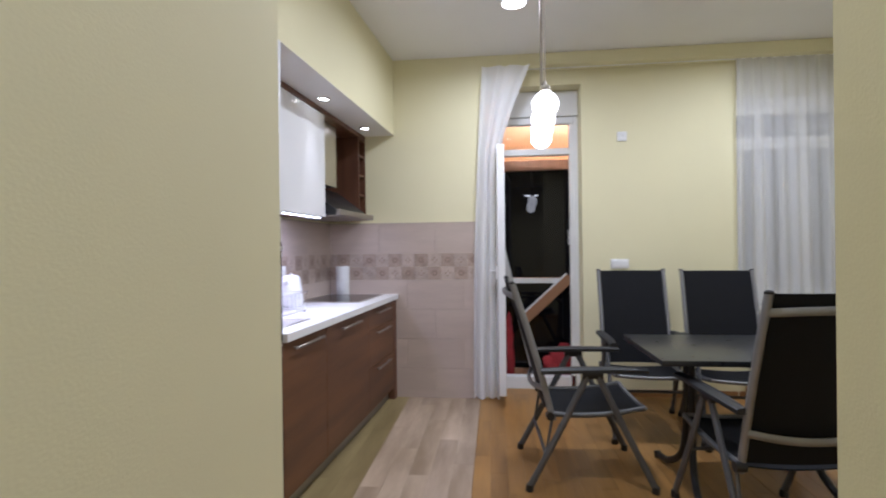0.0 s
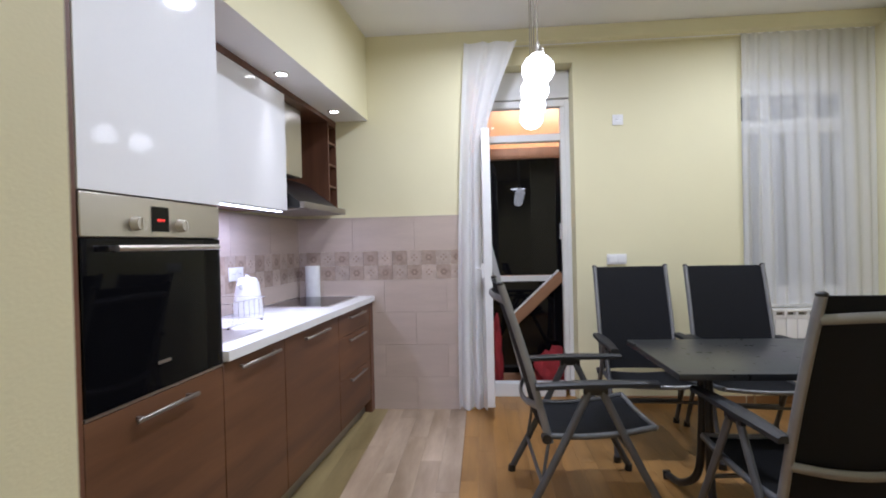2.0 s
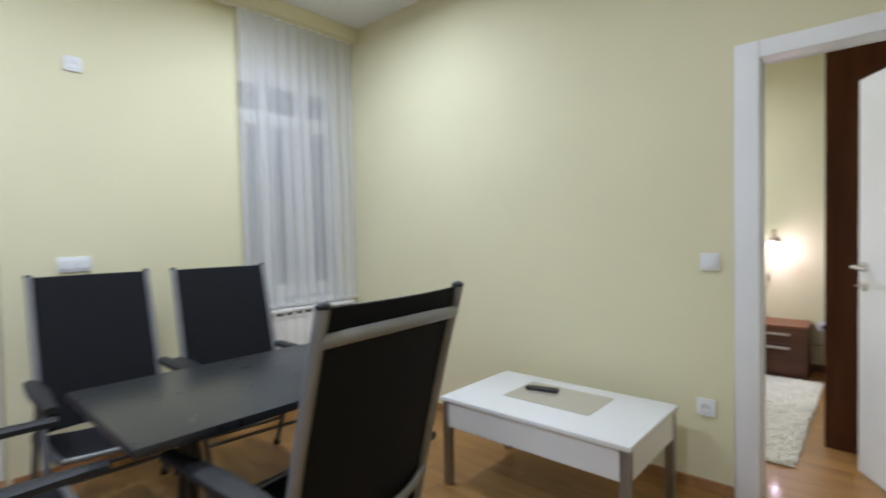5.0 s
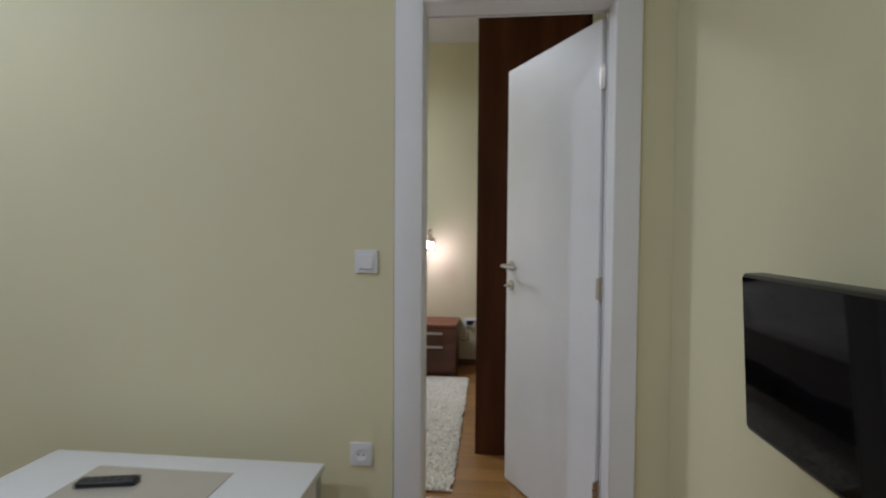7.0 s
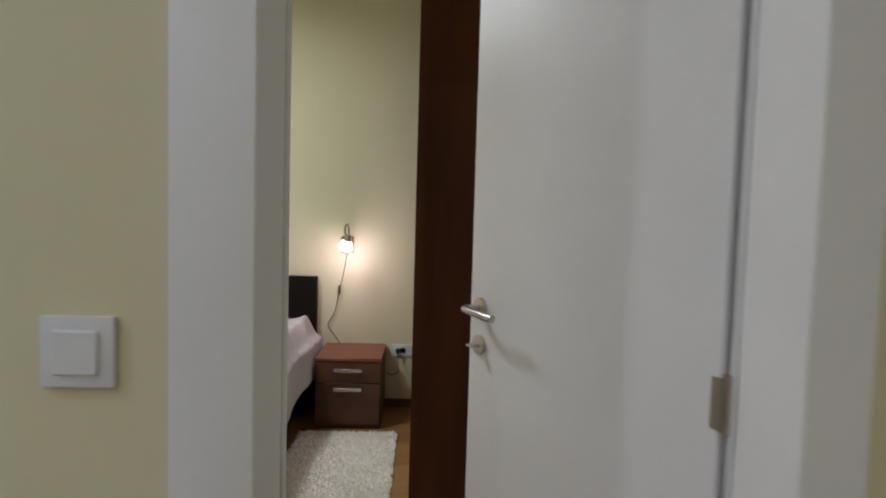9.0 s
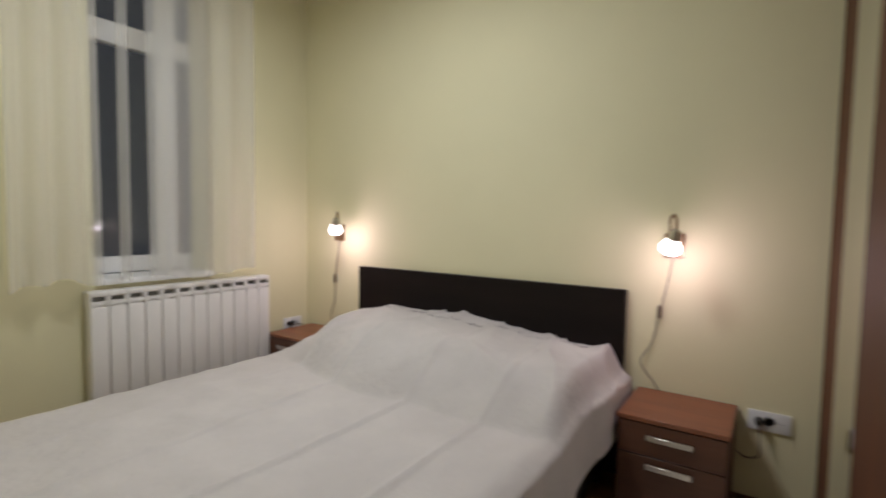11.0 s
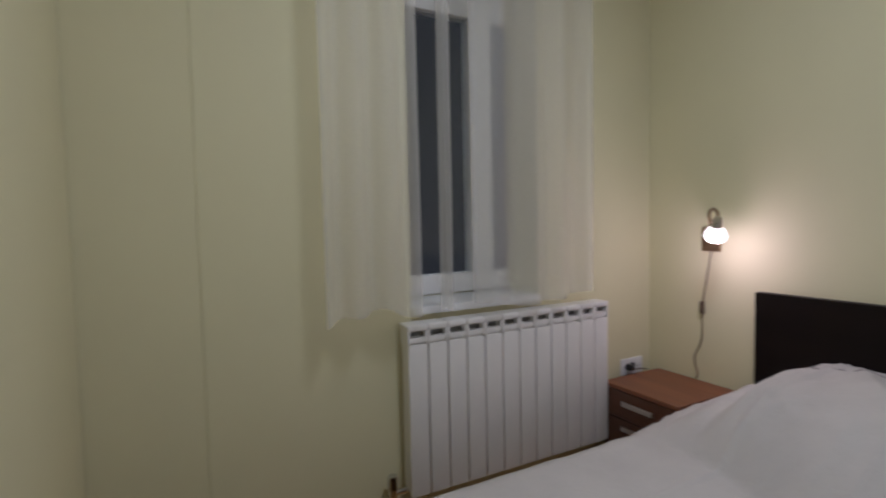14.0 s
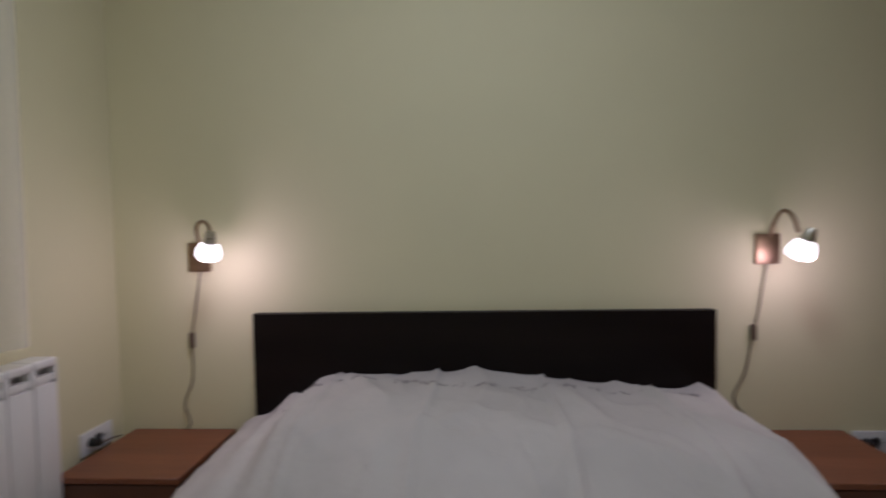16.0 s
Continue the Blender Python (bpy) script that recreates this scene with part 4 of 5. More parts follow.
        part("link", tube(bmesh.new(), [(s * (W + 0.02), -0.20, 0.40), (s * (W + 0.02), -0.235, 0.20)], 0.008, 8), TUBE, chair)
    part("stretcher", tube(bmesh.new(), [(-X, -0.235, 0.19), (X, -0.235, 0.19)], 0.010, 10), TUBE, chair)
    part("stretcher", tube(bmesh.new(), [(-X, 0.19, 0.31), (X, 0.19, 0.31)], 0.009, 10), TUBE, chair)
    return chair


first = dining_chair(pose(0.06, 2.99, 0, 0, 0, -88))
copy_thing(first, pose(0.64, 3.705, 0, 0, 0, 178))
copy_thing(first, pose(1.22, 3.60, 0, 0, 0, 174))
dining_chair(pose(0.80, 2.39, 0, 0, 0, 5), 0.92, 1.02)

table = thing("dining_table", "slate grey dining table on curved graphite tube legs", "table", Matrix.Translation((0.921, 2.845, 0)))
part("tabletop", boxed(-0.555, 0.555, -0.36, 0.36, 0.728, 0.757, 0.006, 2), TABLE_TOP, table)
part("apron", boxed(-0.46, 0.46, -0.05, 0.05, 0.690, 0.7275), TABLE_LEG, table)
for s in (-1, 1):
    for k in (-1, 1):
        pts = [(s * 0.30, k * 0.035, 0.70), (s * 0.30, k * 0.04, 0.40), (s * 0.31, k * 0.07, 0.16), (s * 0.34, k * 0.20, 0.045), (s * 0.36, k * 0.34, 0.022)]
        leg = part("leg", tube(bmesh.new(), pts, 0.019, 10), TABLE_LEG, table)
        part("foot_cap", cyl(bmesh.new(), (s * 0.36, k * 0.335, 0.0), (s * 0.362, k * 0.345, 0.04), 0.022, 0.02, 12), BLACK, leg)
part("stretcher", tube(bmesh.new(), [(-0.30, 0, 0.30), (0.30, 0, 0.30)], 0.012, 10), TABLE_LEG, table)

coffee = thing("coffee_table", "low white lacquered coffee table with drawer block and grey legs", "coffee table", Matrix.Translation((2.115, 2.29, 0)))
part("top", boxed(-0.295, 0.30, -0.485, 0.485, 0.43, 0.452, 0.003, 2), CT_WHITE, coffee)
part("drawer_block", boxed(-0.285, 0.29, -0.475, 0.475, 0.30, 0.4295, 0.003, 1), CT_WHITE, coffee)
part("inset", boxed(-0.09, 0.20, -0.22, 0.24, 0.452, 0.4545), CT_GLASS, coffee, "beige glass inset")
for x in (-0.288, 0.248):
    for y in (-0.478, 0.438):
        part("leg", boxed(x, x + 0.04, y, y + 0.04, 0.0, 0.4292, 0.003, 1), CT_LEG, coffee, "grey metal leg")
remote = thing("remote_control", "black remote control lying on the coffee table", "remote", pose(2.205, 2.41, 0.4546, 0, 0, 12))
part("body", boxed(-0.022, 0.022, -0.085, 0.085, 0.0, 0.018, 0.006, 3), BLACK, remote)
for i in range(5):
    for k in (-1, 0, 1):
        part("button", boxed(k * 0.011 - 0.003, k * 0.011 + 0.003, -0.06 + i * 0.025, -0.053 + i * 0.025, 0.018, 0.0195), TUBE, remote)

tv = thing("television", "black flat television on a wall arm", "television", pose(1.60, 0.74, 0.992, -3, 0, 0))
part("screen", boxed(-0.265, 0.265, 0.012, 0.016, -0.145, 0.150), BLACK_GLASS, tv, "switched-off black screen")
part("housing", boxed(-0.275, 0.275, -0.03, 0.011, -0.157, 0.157, 0.006, 2), BLACK, tv)
bm = boxed(-0.08, 0.08, -0.045, -0.031, -0.08, 0.08)
box(bm, -0.03, 0.03, -0.098, -0.045, -0.04, 0.04)
part("wall_arm", bm, BLACK, tv)

# ---- bedroom door ----
casing = structure("door_bedroom", boxed(EAST - 0.018, EAST - 0.0005, 1.503, 1.600, 0.0, 2.108, 0.004, 2), DOOR_WHITE, "white bedroom door standing open into the room")
for dims in ((EAST - 0.018, EAST - 0.0005, 0.757, 0.845, 0.0, 2.108), (EAST - 0.018, EAST - 0.0005, 0.8455, 1.5025, 2.032, 2.108),
             (2.7005, 2.715, 1.503, 1.60, 0.0, 2.108), (2.7005, 2.715, 0.768, 0.845, 0.0, 2.108), (2.7005, 2.715, 0.8455, 1.5025, 2.032, 2.108),
             (EAST, 2.70, 1.508, 1.606, 0.0, 2.104), (EAST, 2.70, 0.771, 0.84, 0.0, 2.104), (EAST, 2.70, 0.8405, 1.5075, 2.036, 2.104)):
    part("frame_board", boxed(*dims, 0.003, 1), DOOR_WHITE, casing)
leaf = part("leaf", boxed(0, 0.655, -0.02, 0.02, 0.006, 2.015, 0.002, 1), DOOR_WHITE, casing, "plain white leaf")
leaf.matrix_basis = pose(2.72, 0.842, 0, 0, 0, 29.3)
for z in (0.25, 1.02, 1.80):
    bm = cyl(bmesh.new(), (-0.006, 0.012, z - 0.045), (-0.006, 0.012, z + 0.045), 0.008, n=12)
    box(bm, -0.004, 0.012, 0.0195, 0.0215, z - 0.04, z + 0.04)
    part("hinge", bm, NICKEL, leaf, "steel hinge")
for s in (-1, 1):
    turn = Matrix.Translation((0.61, s * 0.02, 0)) @ Matrix.Rotation(radians(-90 * s), 4, "X")
    bm = lathe(bmesh.new(), [(0.0, 0.0105), (0.018, 0.0105), (0.025, 0.008), (0.026, 0.0)], 28, Matrix.Translation((0, 0, 1.07)) @ turn)
    part("rose", bm, NICKEL, leaf)
    y = s * 0.02
    bm = tube(bmesh.new(), [(0.61, y + s * 0.008, 1.07), (0.61, y + s * 0.045, 1.07), (0.597, y + s * 0.056, 1.07), (0.55, y + s * 0.058, 1.068), (0.49, y + s * 0.056, 1.065)], 0.0095, 12)
    part("lever", bm, NICKEL, leaf, "satin nickel lever")
    bm = lathe(bmesh.new(), [(0.0, 0.009), (0.018, 0.009), (0.025, 0.007), (0.026, 0.0)], 28, Matrix.Translation((0, 0, 0.975)) @ turn)
    part("key_rose", bm, NICKEL, leaf)
part("key", boxed(0.598, 0.622, 0.029, 0.055, 0.971, 0.977, 0.001, 1), NICKEL, leaf)

# ---- wardrobe ----
ward = thing("wardrobe", "tall dark walnut wardrobe with a sliding mirror door", "wardrobe", Matrix.Translation((3.54, 1.335, 0)) @ Matrix.Rotation(radians(-2.0), 4, "Z"))
part("body", boxed(0.018, 1.798, -0.60, -0.040, 0.0, 2.45), WARDROBE, ward)
part("side_panel", boxed(0.0, 0.0175, -0.60, 0.0, 0.0, 2.45, 0.001, 1), WARDROBE, ward)
part("side_panel", boxed(1.7985, 1.815, -0.60, -0.012, 0.0, 2.45, 0.001, 1), WARDROBE, ward)
for x0, x1 in ((0.02, 0.630), (1.240, 1.796)):
    part("door", boxed(x0, x1, -0.038, -0.016, 0.06, 2.44, 0.001, 1), WARDROBE, ward)
d = part("door", boxed(0.634, 1.236, -0.038, -0.020, 0.06, 2.44, 0.001, 1), WARDROBE, ward)
part("mirror", boxed(0.640, 1.230, -0.0195, -0.016, 0.07, 2.43), MIRROR, d, "full-length mirror")

# ---- bed ----
BX0, BX1, BY0, BY1 = 3.20, 5.30, 2.03, 3.73
bed = thing("double_bed", "dark wenge double bed with a plain high headboard", "bed")
part("headboard", boxed(5.335, 5.372, BY0 - 0.015, BY1 + 0.015, 0.0, 0.905, 0.002, 1), WENGE, bed)
for y0, y1 in ((BY0 + 0.005, BY0 + 0.04), (BY1 - 0.04, BY1 - 0.005)):
    part("side_rail", boxed(BX0 + 0.045, 5.334, y0, y1, 0.12, 0.36, 0.002, 1), WENGE, bed)
part("foot_board", boxed(BX0 + 0.01, BX0 + 0.044, BY0 + 0.005, BY1 - 0.005, 0.12, 0.36, 0.002, 1), WENGE, bed)
for x in (BX0 + 0.05, 4.3, 5.2):
    for y in (BY0 + 0.05, BY1 - 0.11):
        part("leg", boxed(x, x + 0.06, y, y + 0.06, 0.0, 0.1195), WENGE, bed)
solid("mattress", boxed(BX0 + 0.046, 5.330, BY0 + 0.042, BY1 - 0.042, 0.20, 0.455, 0.04, 4), FABRIC, "white mattress on the wenge bed frame", "mattress")


def ease(a, b, x):
    t = max(0.0, min(1.0, (x - a) / (b - a)))
    return t * t * (3 - 2 * t)


def spread_top(x, y):
    """Height of the bedspread: flat, with two pillows under it at the head."""
    q = (y - (BY0 + BY1) / 2) / 0.85
    start = 4.50 + 0.10 * ease(0.35, 0.9, q) + 0.06 * noise.noise((y * 2.3, 1.7, 0)) - 0.04 * math.exp(-(q / 0.25) ** 2)
    hump = math.sin(math.pi / 2 * max(0.0, min(1.0, (x - start) / 0.36))) * (1 - 0.06 * ease(5.15, 5.31, x))
    across = 0.200 - 0.092 * ease(0.68, 0.80, q) - 0.085 * ease(0.82, 0.98, q) - 0.046 * ease(-0.05, 0.85, -q) - 0.10 * ease(0.93, 1.03, -q)
    z = 0.478 + hump * across
    for c, w, d in ((2.30, 0.012, 0.012), (2.66, 0.010, 0.016), (3.06, 0.011, 0.014), (3.40, 0.012, 0.011)):
        off = c + 0.04 * noise.noise((x * 1.3, c * 7, 2.0))
        z += d * math.exp(-((y - off) / w) ** 2)
    z += 0.012 * hump * noise.noise((x * 7, y * 6, 0.3)) + 0.010 * noise.noise((x * 3.1, y * 2.4, 5.0)) * (0.4 + hump)
    z += 0.012 * hump * max(0.0, noise.noise((x * 2 + y * 5, y * 2, 8.0))) + 0.012 * hump * noise.noise((x * 3, y * 3, 12.0))
    fold = 1 - abs(noise.noise((x * 2.2 + y * 1.4, y * 3.1 - x * 1.2, 9.0)))
    small = 1 - abs(noise.noise((x * 5.0 - y * 3.0, y * 6.0 + x * 2.0, 21.0)))
    z += (0.005 + 0.016 * hump) * fold ** 6 + (0.003 + 0.005 * hump) * small ** 6
    z += 0.0025 * noise.noise((x * 14, y * 14, 3.3))
    return z


def bedspread():
    bm = bmesh.new()
    nx, ny = 170, 190
    rows = []
    for i in range(nx + 1):
        a = -0.24 + (2.40) * i / nx
        row = []
        for j in range(ny + 1):
            s = -1.16 + 2.32 * j / ny
            x = BX0 - 0.012 + max(0.0, a)
            half = 0.865 + 0.03 * ease(4.7, 4.95, x)
            y = (BY0 + BY1) / 2 + max(-half, min(half, s))
            drop_side, drop_foot = max(0.0, abs(s) - half), max(0.0, -a)
            x = min(x, 5.325)
            z = spread_top(x, y)
            edge = max(0.0, 1 - min(half - min(half, abs(s)), max(0.0, a)) / 0.08)
            z -= 0.034 * edge * edge
            fold = noise.noise((x * 5.0, y * 5.0, 4.0))
            fall = drop_side * ((0.95 if s > 0 else 0.78) + 0.10 * noise.noise((x * 2.0, 3.0, 1.0 if s > 0 else 6.0)))
            if drop_side:
                y += math.copysign(0.012 + 0.05 * fall * (0.5 + 0.5 * math.sin(x * 17 + 2 * fold)) + 0.03 * fall, s)
            if drop_foot:
                x -= 0.012 + 0.06 * drop_foot * (0.5 + 0.5 * math.sin(y * 15 + 2 * fold))
            z -= fall + drop_foot
            row.append(bm.verts.new((x, y, max(0.06, z))))
        rows.append(row)
    for a, b in zip(rows, rows[1:]):
        for j in range(ny):
            bm.faces.new((a[j], a[j + 1], b[j + 1], b[j]))
    ob = thing("bedspread", "cream cotton bedspread drawn over the pillows, with creases", "bedspread")
    part("cloth", mesh_of("cloth", bm, FABRIC, smooth=180), FABRIC, ob)
    bm = bmesh.new()
    rnd = random.Random(4)
    for k in range(120):
        y = BY0 + 0.10 + (BY1 - BY0 - 0.2) * rnd.random()
        x = 5.17 + 0.025 * math.sin(y * 6) + rnd.uniform(-0.018, 0.018)
        a = rnd.uniform(0, math.pi)
        d = Vector((math.cos(a), math.sin(a), 0)) * rnd.uniform(0.006, 0.014)
        ends = [(x + t * d.x, y + t * d.y) for t in (-1, 0, 1)]
        tube(bm, [(ex, ey, spread_top(ex, ey) + 0.0025) for ex, ey in ends], 0.0018, 4, steps=1)
    tagged(part("embroidery", bm, STITCH, ob, "grey embroidered leaf border"), kind="stuff")
    return ob


bedspread()


def nightstand(y0, y1, label):
    ns = thing("nightstand", label, "nightstand", Matrix.Translation((4.985, y0, 0)), "pair of nightstands")
    w = y1 - y0
    part("top", boxed(-0.004, 0.385, -0.004, w + 0.004, 0.426, 0.446, 0.002, 1), NS_TOP, ns, "reddish walnut top")
    part("body", boxed(0.018, 0.383, 0.0, w, 0.0, 0.4255), NS_SIDE, ns)
    for z0, z1, hz in ((0.292, 0.422, 0.372), (0.03, 0.288, 0.255)):
        d = part("drawer_front", boxed(0.0, 0.0175, 0.003, w - 0.003, z0, z1, 0.0015, 1), NS_SIDE, ns)
        bm = boxed(-0.022, -0.014, w / 2 - 0.085, w / 2 + 0.085, hz - 0.011, hz + 0.011, 0.002, 1)
        for yy in (w / 2 - 0.07, w / 2 + 0.07):
            box(bm, -0.015, 0.0, yy - 0.005, yy + 0.005, hz - 0.005, hz + 0.005)
        part("handle", bm, STEEL, d, "flat silver handle")
    return ns


nightstand(1.545, 1.945, "two-drawer walnut nightstand beside the wardrobe end of the bed")
nightstand(3.845, 4.245, "two-drawer walnut nightstand beside the radiator")


def wall_lamp(y, shade, cord, label):
    """A brass plate with a goose neck that bends over to a lit glass shade."""
    lamp = thing("wall_lamp", label, "wall lamp", None, "pair of bedside wall lamps")
    part("plate", boxed(5.360, 5.3775, y - 0.042, y + 0.042, 1.068, 1.180, 0.003, 2), BRONZE, lamp, "square antique brass plate")
    sx, sy, sz = shade
    tip = Vector((sx, sy, sz))
    part("neck", tube(bmesh.new(), [(5.362, y - 0.005, 1.17), (5.335, y - 0.01, 1.235), (5.285, (y + sy) / 2, 1.262), (sx + 0.03, sy + 0.012, 1.24), (sx + 0.012, sy + 0.004, sz + 0.055)], 0.0065, 10), BRONZE, lamp, "bent brass neck")
    lean = Matrix.Translation(tip) @ Matrix.Rotation(radians(-14), 4, "Y") @ Matrix.Rotation(radians(16), 4, "X")
    part("socket_cup", lathe(bmesh.new(), [(0.0, 0.075), (0.014, 0.073), (0.020, 0.06), (0.024, 0.030), (0.0, 0.030)], 20, lean), NICKEL, lamp, "grey metal cup")
    part("shade", lathe(bmesh.new(), [(0.017, 0.034), (0.032, 0.022), (0.042, -0.002), (0.043, -0.018), (0.034, -0.031), (0.017, -0.038), (0.0, -0.040)], 24, lean), GLOW_SHADE, lamp, "lit frosted glass shade")
    c = part("cord", tube(bmesh.new(), cord, 0.0028, 6, steps=8), CABLE, lamp, "thin brown cord")
    k = cord[2]
    part("cord_switch", boxed(k[0] - 0.009, k[0] + 0.009, k[1] - 0.009, k[1] + 0.009, k[2] - 0.03, k[2] + 0.03, 0.005, 2), CABLE, c)
    return lamp


wall_lamp(1.818, (5.20, 1.805, 1.130), [(5.369, 1.82, 1.07), (5.366, 1.845, 0.92), (5.364, 1.868, 0.815), (5.366, 1.895, 0.67), (5.360, 1.94, 0.57), (5.355, 1.885, 0.49), (5.35, 1.855, 0.45)],
          "lit brass wall lamp above the nightstand by the wardrobe")
wall_lamp(3.962, (5.215, 3.842, 1.155), [(5.369, 3.962, 1.07), (5.366, 3.985, 0.92), (5.364, 4.003, 0.80), (5.366, 4.005, 0.65), (5.362, 4.04, 0.55), (5.355, 4.015, 0.48), (5.35, 4.03, 0.45)],
          "lit brass wall lamp above the nightstand by the radiator")
bulb("bedside_bulb_south", 5.175, 1.79, 1.07, 5.0, WARM, 0.03)
bulb("bedside_bulb_north", 5.175, 3.82, 1.09, 5.0, WARM, 0.03)

socket_plate("bedside_socket", "white double wall socket with a plugged-in cord", pose(BED_EAST, 1.425, 0.40, 0, 0, -90), 2)
socket_plate("bedside_socket", "white double wall socket in the corner above the nightstand", pose(5.235, BED_NORTH, 0.465), 2)
socket_plate("low_socket", "white wall socket on the wall by the foot of the bed", pose(BED_WEST, 3.13, 0.585, 0, 0, 90), 1)
plug = thing("plug_with_cord", "dark plug with a thin cord hanging to the floor", "plug")
part("plug", cyl(bmesh.new(), (5.367, 1.46, 0.40), (5.33, 1.46, 0.40), 0.017, 0.013, 16), BLACK, plug)
part("cord", tube(bmesh.new(), [(5.335, 1.46, 0.395), (5.325, 1.455, 0.33), (5.34, 1.455, 0.26), (5.35, 1.50, 0.235), (5.36, 1.535, 0.25)], 0.003, 6), CABLE, plug)
plug = thing("plug_with_cord", "dark plug in the corner socket above the nightstand", "plug")
part("plug", cyl(bmesh.new(), (5.20, 4.299, 0.465), (5.20, 4.262, 0.465), 0.017, 0.013, 16), BLACK, plug)
part("cord", tube(bmesh.new(), [(5.20, 4.265, 0.46), (5.24, 4.255, 0.462), (5.28, 4.262, 0.452), (5.30, 4.255, 0.449)], 0.003, 6), CABLE, plug)

radiator("white aluminium radiator of twelve sections below the bedroom window", 3.94, 12, BED_NORTH - 0.095, 0.15, 0.840)

# bedroom window, set in a rebate wider than the opening
WY = 4.553
win = structure("window_bedroom", boxed(WX0 + 0.001, WIN1 - 0.001, WY, WY + 0.07, 0.895, 0.985, 0.003, 1), PVC, "white casement window with transom, dark outside")
for dims in ((WX0 + 0.001, WX0 + 0.035, WY, WY + 0.07, 0.986, 2.71), (WIN1 - 0.07, WIN1 - 0.001, WY, WY + 0.07, 0.986, 2.71), (WX0 + 0.036, WIN1 - 0.071, WY, WY + 0.07, 2.64, 2.71),
             (WX0 + 0.036, WIN1 - 0.071, WY, WY + 0.07, 2.18, 2.30), (4.435, 4.555, WY - 0.002, WY + 0.072, 0.986, 2.179), (4.435, 4.555, WY - 0.002, WY + 0.072, 2.301, 2.639)):
    part("window_frame", boxed(*dims, 0.003, 1), PVC, win)
for x0, x1 in ((WX0 + 0.036, 4.434), (4.556, WIN1 - 0.071)):
    for z0, z1 in ((0.986, 2.179), (2.301, 2.639)):
        part("pane", boxed(x0, x1, WY + 0.032, WY + 0.038, z0, z1), GLASS, win).visible_shadow = False
part("window_sill", boxed(WX0 + 0.001, WX1 - 0.001, 4.29, WY - 0.001, 0.861, 0.892, 0.004, 2), PVC, win, "white sill board")
curtain("sheer_curtain", "cream sheer curtain panel beside the bedroom window", (3.625, 3.985), 4.185, 0.895, 2.956, 3, 0.022, SHEER_BED, seed=11, hem=-0.018, sag=0.02)
curtain("sheer_curtain", "narrow gathered fold of cream sheer before the window", (4.072, 4.125), 4.178, 0.895, 2.956, 1, 0.012, SHEER_BED, seed=14)
curtain("sheer_curtain", "cream sheer curtain panel over the window's side", (4.205, 4.84), 4.182, 0.885, 2.956, 4, 0.022, SHEER_BED, seed=12, hem=0.012, sag=0.015)
solid("curtain_rail", boxed(3.55, 5.1, 4.150, 4.206, 2.955, CEILING - 0.0005, 0.003, 1), PVC, "white curtain rail under the bedroom ceiling", "rail")
clamp = thing("ceiling_lamp", "round white flush ceiling lamp of the bedroom", "ceiling lamp", Matrix.Translation((4.05, 2.9, CEILING)))
part("base", lathe(bmesh.new(), [(0.0, -0.03), (0.17, -0.03), (0.175, -0.02), (0.175, -0.001), (0.0, -0.001)], 32), PVC, clamp)
part("shade", lathe(bmesh.new(), [(0.0, -0.11), (0.07, -0.105), (0.13, -0.08), (0.16, -0.031), (0.0, -0.031)], 32), GLOW_DISC, clamp, "lit opal shade")

# shaggy rug
rug = thing("shag_rug", "cream shaggy rug on the floor beside the bed", "rug", Matrix.Translation((3.12, 1.445, 0)))
part("backing", boxed(0, 1.80, 0, 0.56, 0.0, 0.012, 0.004, 1), RUG, rug)
rnd = random.Random(8)
verts, faces = [], []
for _ in range(15000):
    x, y = rnd.uniform(-0.008, 1.808), rnd.uniform(-0.012, 0.568)
    a, r, h, lean = rnd.uniform(0, 6.28), rnd.uniform(0.007, 0.013), rnd.uniform(0.008, 0.018), rnd.uniform(0.004, 0.016)
    n0 = len(verts)
    for k in range(3):
        verts.append((x + r * math.cos(a + 2.1 * k), y + r * math.sin(a + 2.1 * k), 0.008))
    verts.append((x + lean * math.cos(a * 3.7), y + lean * math.sin(a * 3.7), 0.008 + h))
    faces += [(n0, n0 + 1, n0 + 3), (n0 + 1, n0 + 2, n0 + 3), (n0 + 2, n0, n0 + 3)]
data = bpy.data.meshes.new("pile")
data.from_pydata(verts, [], faces)
data.materials.append(RUG)
tagged(part("pile", data, None, rug, "long cream pile"), kind="stuff")

# ---- tiles and planks, laid last ----


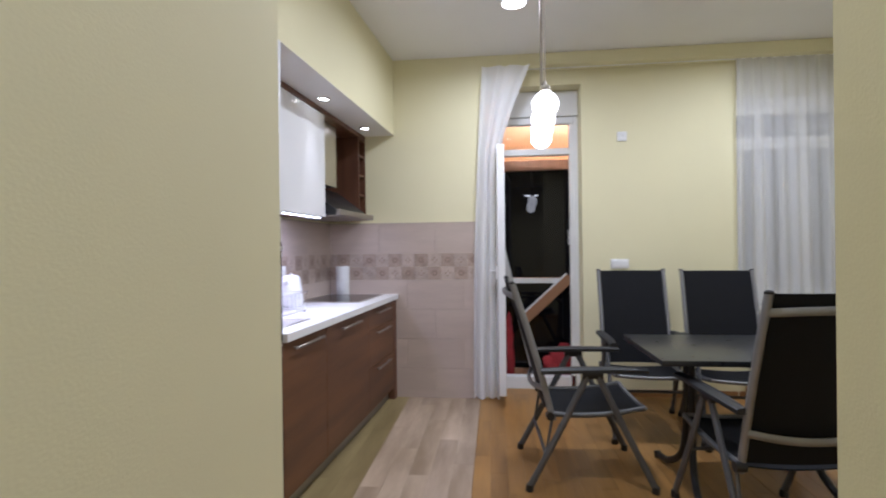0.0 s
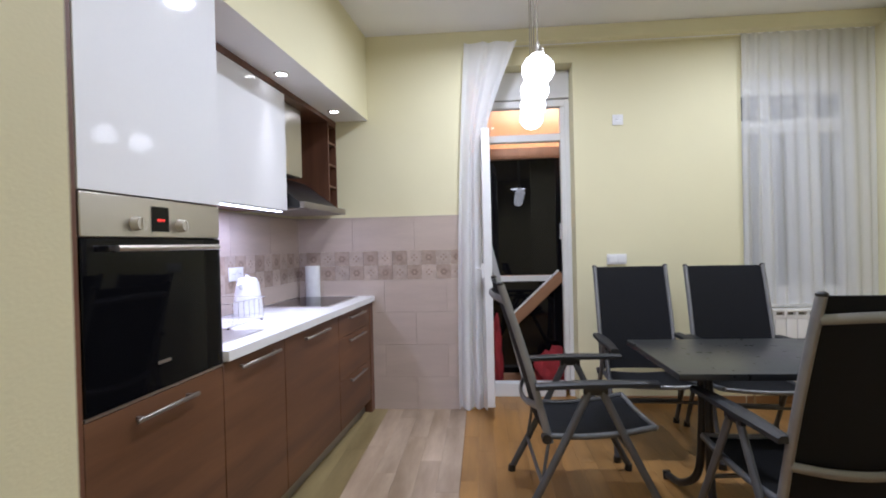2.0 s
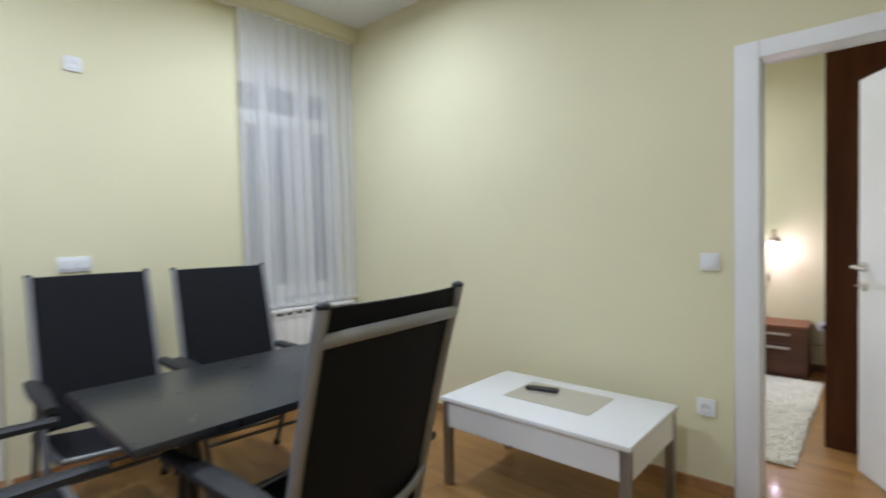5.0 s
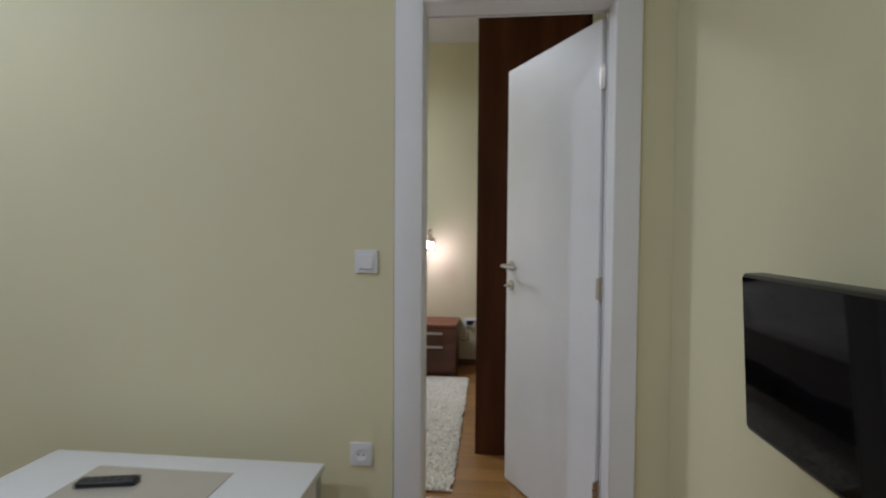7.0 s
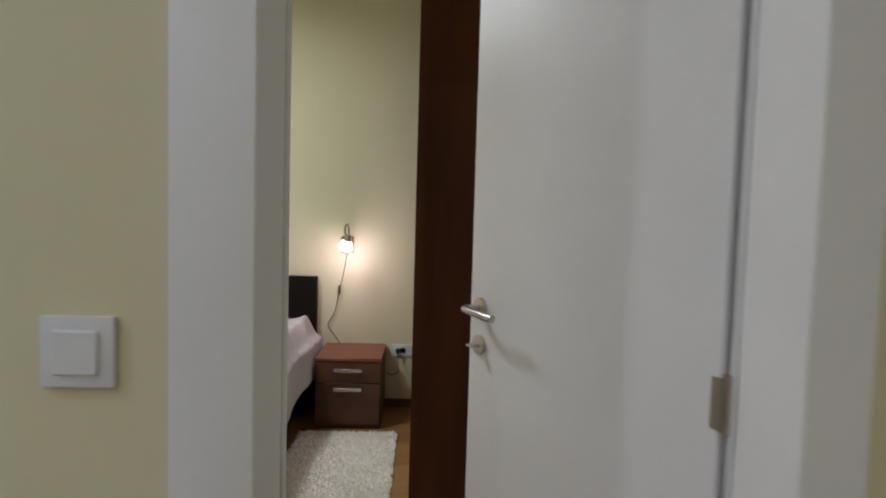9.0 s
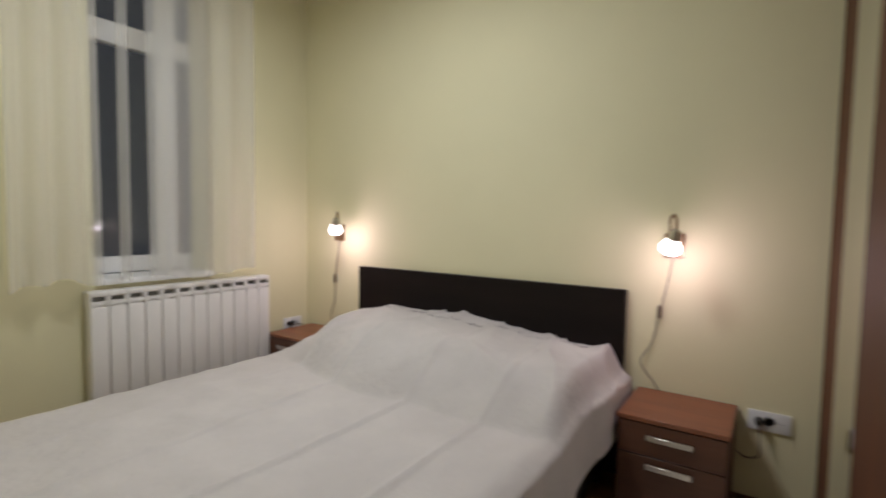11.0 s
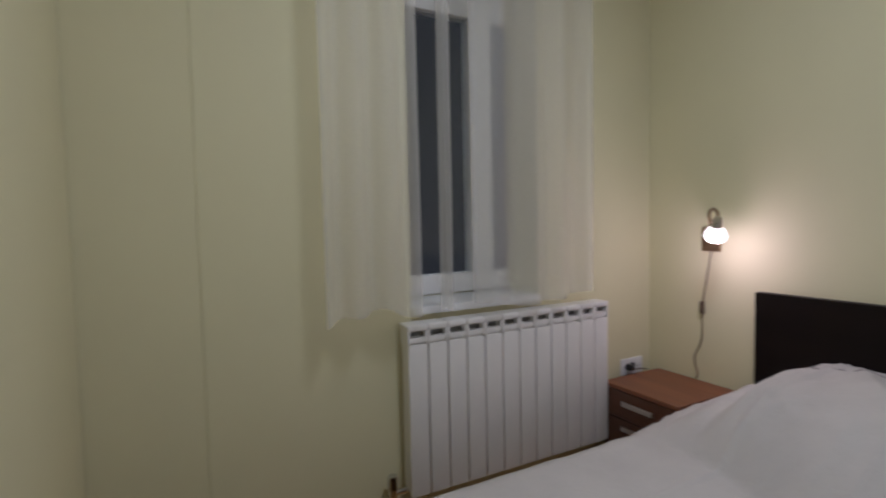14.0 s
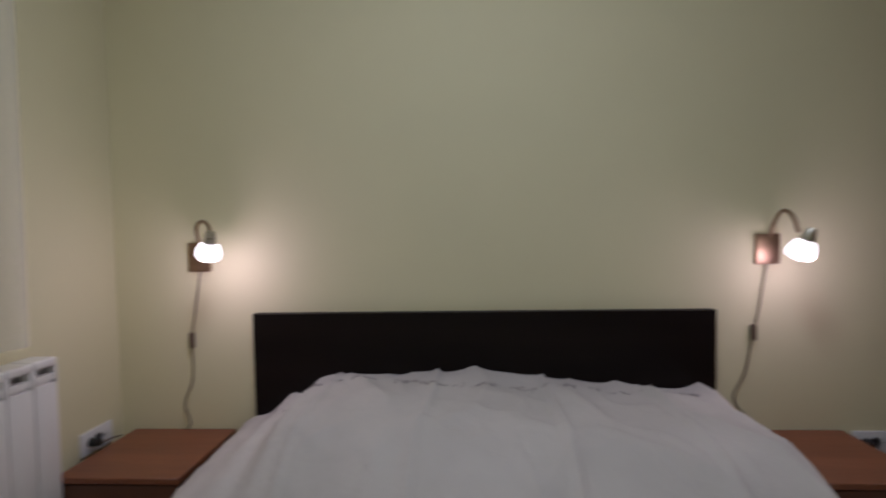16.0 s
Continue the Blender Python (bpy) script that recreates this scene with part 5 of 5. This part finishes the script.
def wall_tiles(parent, a0, a1, z_from, z_to, placed):
    """Plain tiles .5 m wide with a band of small deco tiles between 1.035 and 1.265 m."""
    rows = [(0.0, 0.258), (0.258, 0.516), (0.516, 0.775), (0.775, 1.035), (1.265, 1.529)]
    cache = {}

    def piece(name, u0, u1, z0, z1, mat):
        key = (round(u1 - u0, 3), round(z1 - z0, 3), mat.name)
        if key not in cache:
            w, h = u1 - u0, z1 - z0
            cache[key] = mesh_of("tile", boxed(0.0005, w - 0.0005, -0.008, -0.0005, 0.0005, h - 0.0005, 0.0005, 1), mat)
            if mat is not TILE:
                bm = boxed(0.0005, w - 0.0005, -0.008, -0.0005, 0.0005, h - 0.0005, 0.0005, 1)
                first = len(bm.faces)
                turn = Matrix.Translation((w / 2, -0.0083, h / 2)) @ Matrix.Rotation(radians(90), 4, "X")
                for k in range(6 if mat is DECO_A else 4):
                    spin = Matrix.Rotation(2 * math.pi * k / (6 if mat is DECO_A else 4), 4, "Z")
                    bmesh.ops.create_circle(bm, cap_ends=True, segments=8, radius=0.011 if mat is DECO_A else 0.007, matrix=turn @ spin @ Matrix.Translation((0.019, 0, 0)))
                bm.faces.ensure_lookup_table()
                for f in bm.faces[first:]:
                    f.material_index = 1
                cache[key] = mesh_of("deco_tile", bm, mat, DECO_INK)
        ob = part(name, cache[key], None, parent)
        ob.matrix_basis = placed(u0, z0)

    for n, (z0, z1) in enumerate(rows):
        if z1 <= z_from or z0 >= z_to:
            continue
        z0 = max(z0, z_from)
        u = a0 - (0.25 if n % 2 else 0.0)
        while u < a1:
            piece("tile", max(u, a0), min(u + 0.5, a1), z0, z1, TILE)
            u += 0.5
    rnd = random.Random(int(a1 * 100))
    for k in range(2):
        u, i = a0, 0
        while u + 0.02 < a1:
            piece("deco_tile", u, min(u + 0.117, a1), 1.035 + 0.115 * k, 1.15 + 0.115 * k, DECO_A if (i + k) % 2 == 0 else DECO_B)
            u, i = u + 0.117, i + 1


wall_tiles(wall_north, -1.95, -0.563, 0.0, 1.53, lambda u, z: Matrix.Translation((u, NORTH - 0.002, z)))
splash = structure("trim_splashback", boxed(-0.6, -0.5955, -2.035, -0.004, 0.912, 1.540), GROUT, "beige tiled splashback behind the worktop", KITCHEN)
wall_tiles(splash, 0.0, 2.01, 0.914, 1.53, lambda u, z: Matrix.Translation((-0.5945, -2.015 + u, z)) @ Matrix.Rotation(radians(90), 4, "Z"))
part("tile_edge", boxed(-1.95, -0.5635, NORTH - 0.011, NORTH - 0.0005, 1.5295, 1.537), GROUT, wall_north)


def lay(name, x0, x1, y0, y1, width, length, mat, z, offset):
    """Boards along y, staggered row by row."""
    cache = {}
    i, x = 0, x0
    while x < x1 - 0.005:
        w = min(width, x1 - x)
        y = y0 - (offset * i) % length
        while y < y1 - 0.005:
            a, b = max(y, y0), min(y + length, y1)
            key = (round(w, 3), round(b - a, 3))
            if b - a > 0.01 and key not in cache:
                cache[key] = mesh_of(name, boxed(0.0003, w - 0.0003, 0.0003, b - a - 0.0003, -0.006, 0.0, 0.0006, 1), mat)
            if b - a > 0.01:
                part(name, cache[key], None, floor).location = (x, a, z)
            y += length
        x, i = x + width, i + 1


lay("plank", -0.565, EAST, 0.64, NICHE, 0.0985, 0.62, PARQUET, 0.0, 0.23)
lay("plank", EAST, BED_EAST, 0.64, BED_NORTH, 0.1310, 0.92, PARQUET, 0.0, 0.33)
lay("plank", -0.808, 1.1, -1.6, 0.64, 0.197, 1.28, PARQUET, 0.0, 0.47)
lay("floor_tile", -1.99, -1.19, 0.875, NORTH, 0.1333, 1.2, OLIVE_TILE, 0.0, 0.43)
lay("floor_tile", -1.19, -0.567, 0.875, NORTH, 0.1245, 0.90, PLANK_TILE, 0.0, 0.37)
part("threshold_floor", boxed(-0.503, 0.34, NICHE, 4.85, -0.006, 0.0), PARQUET, floor)
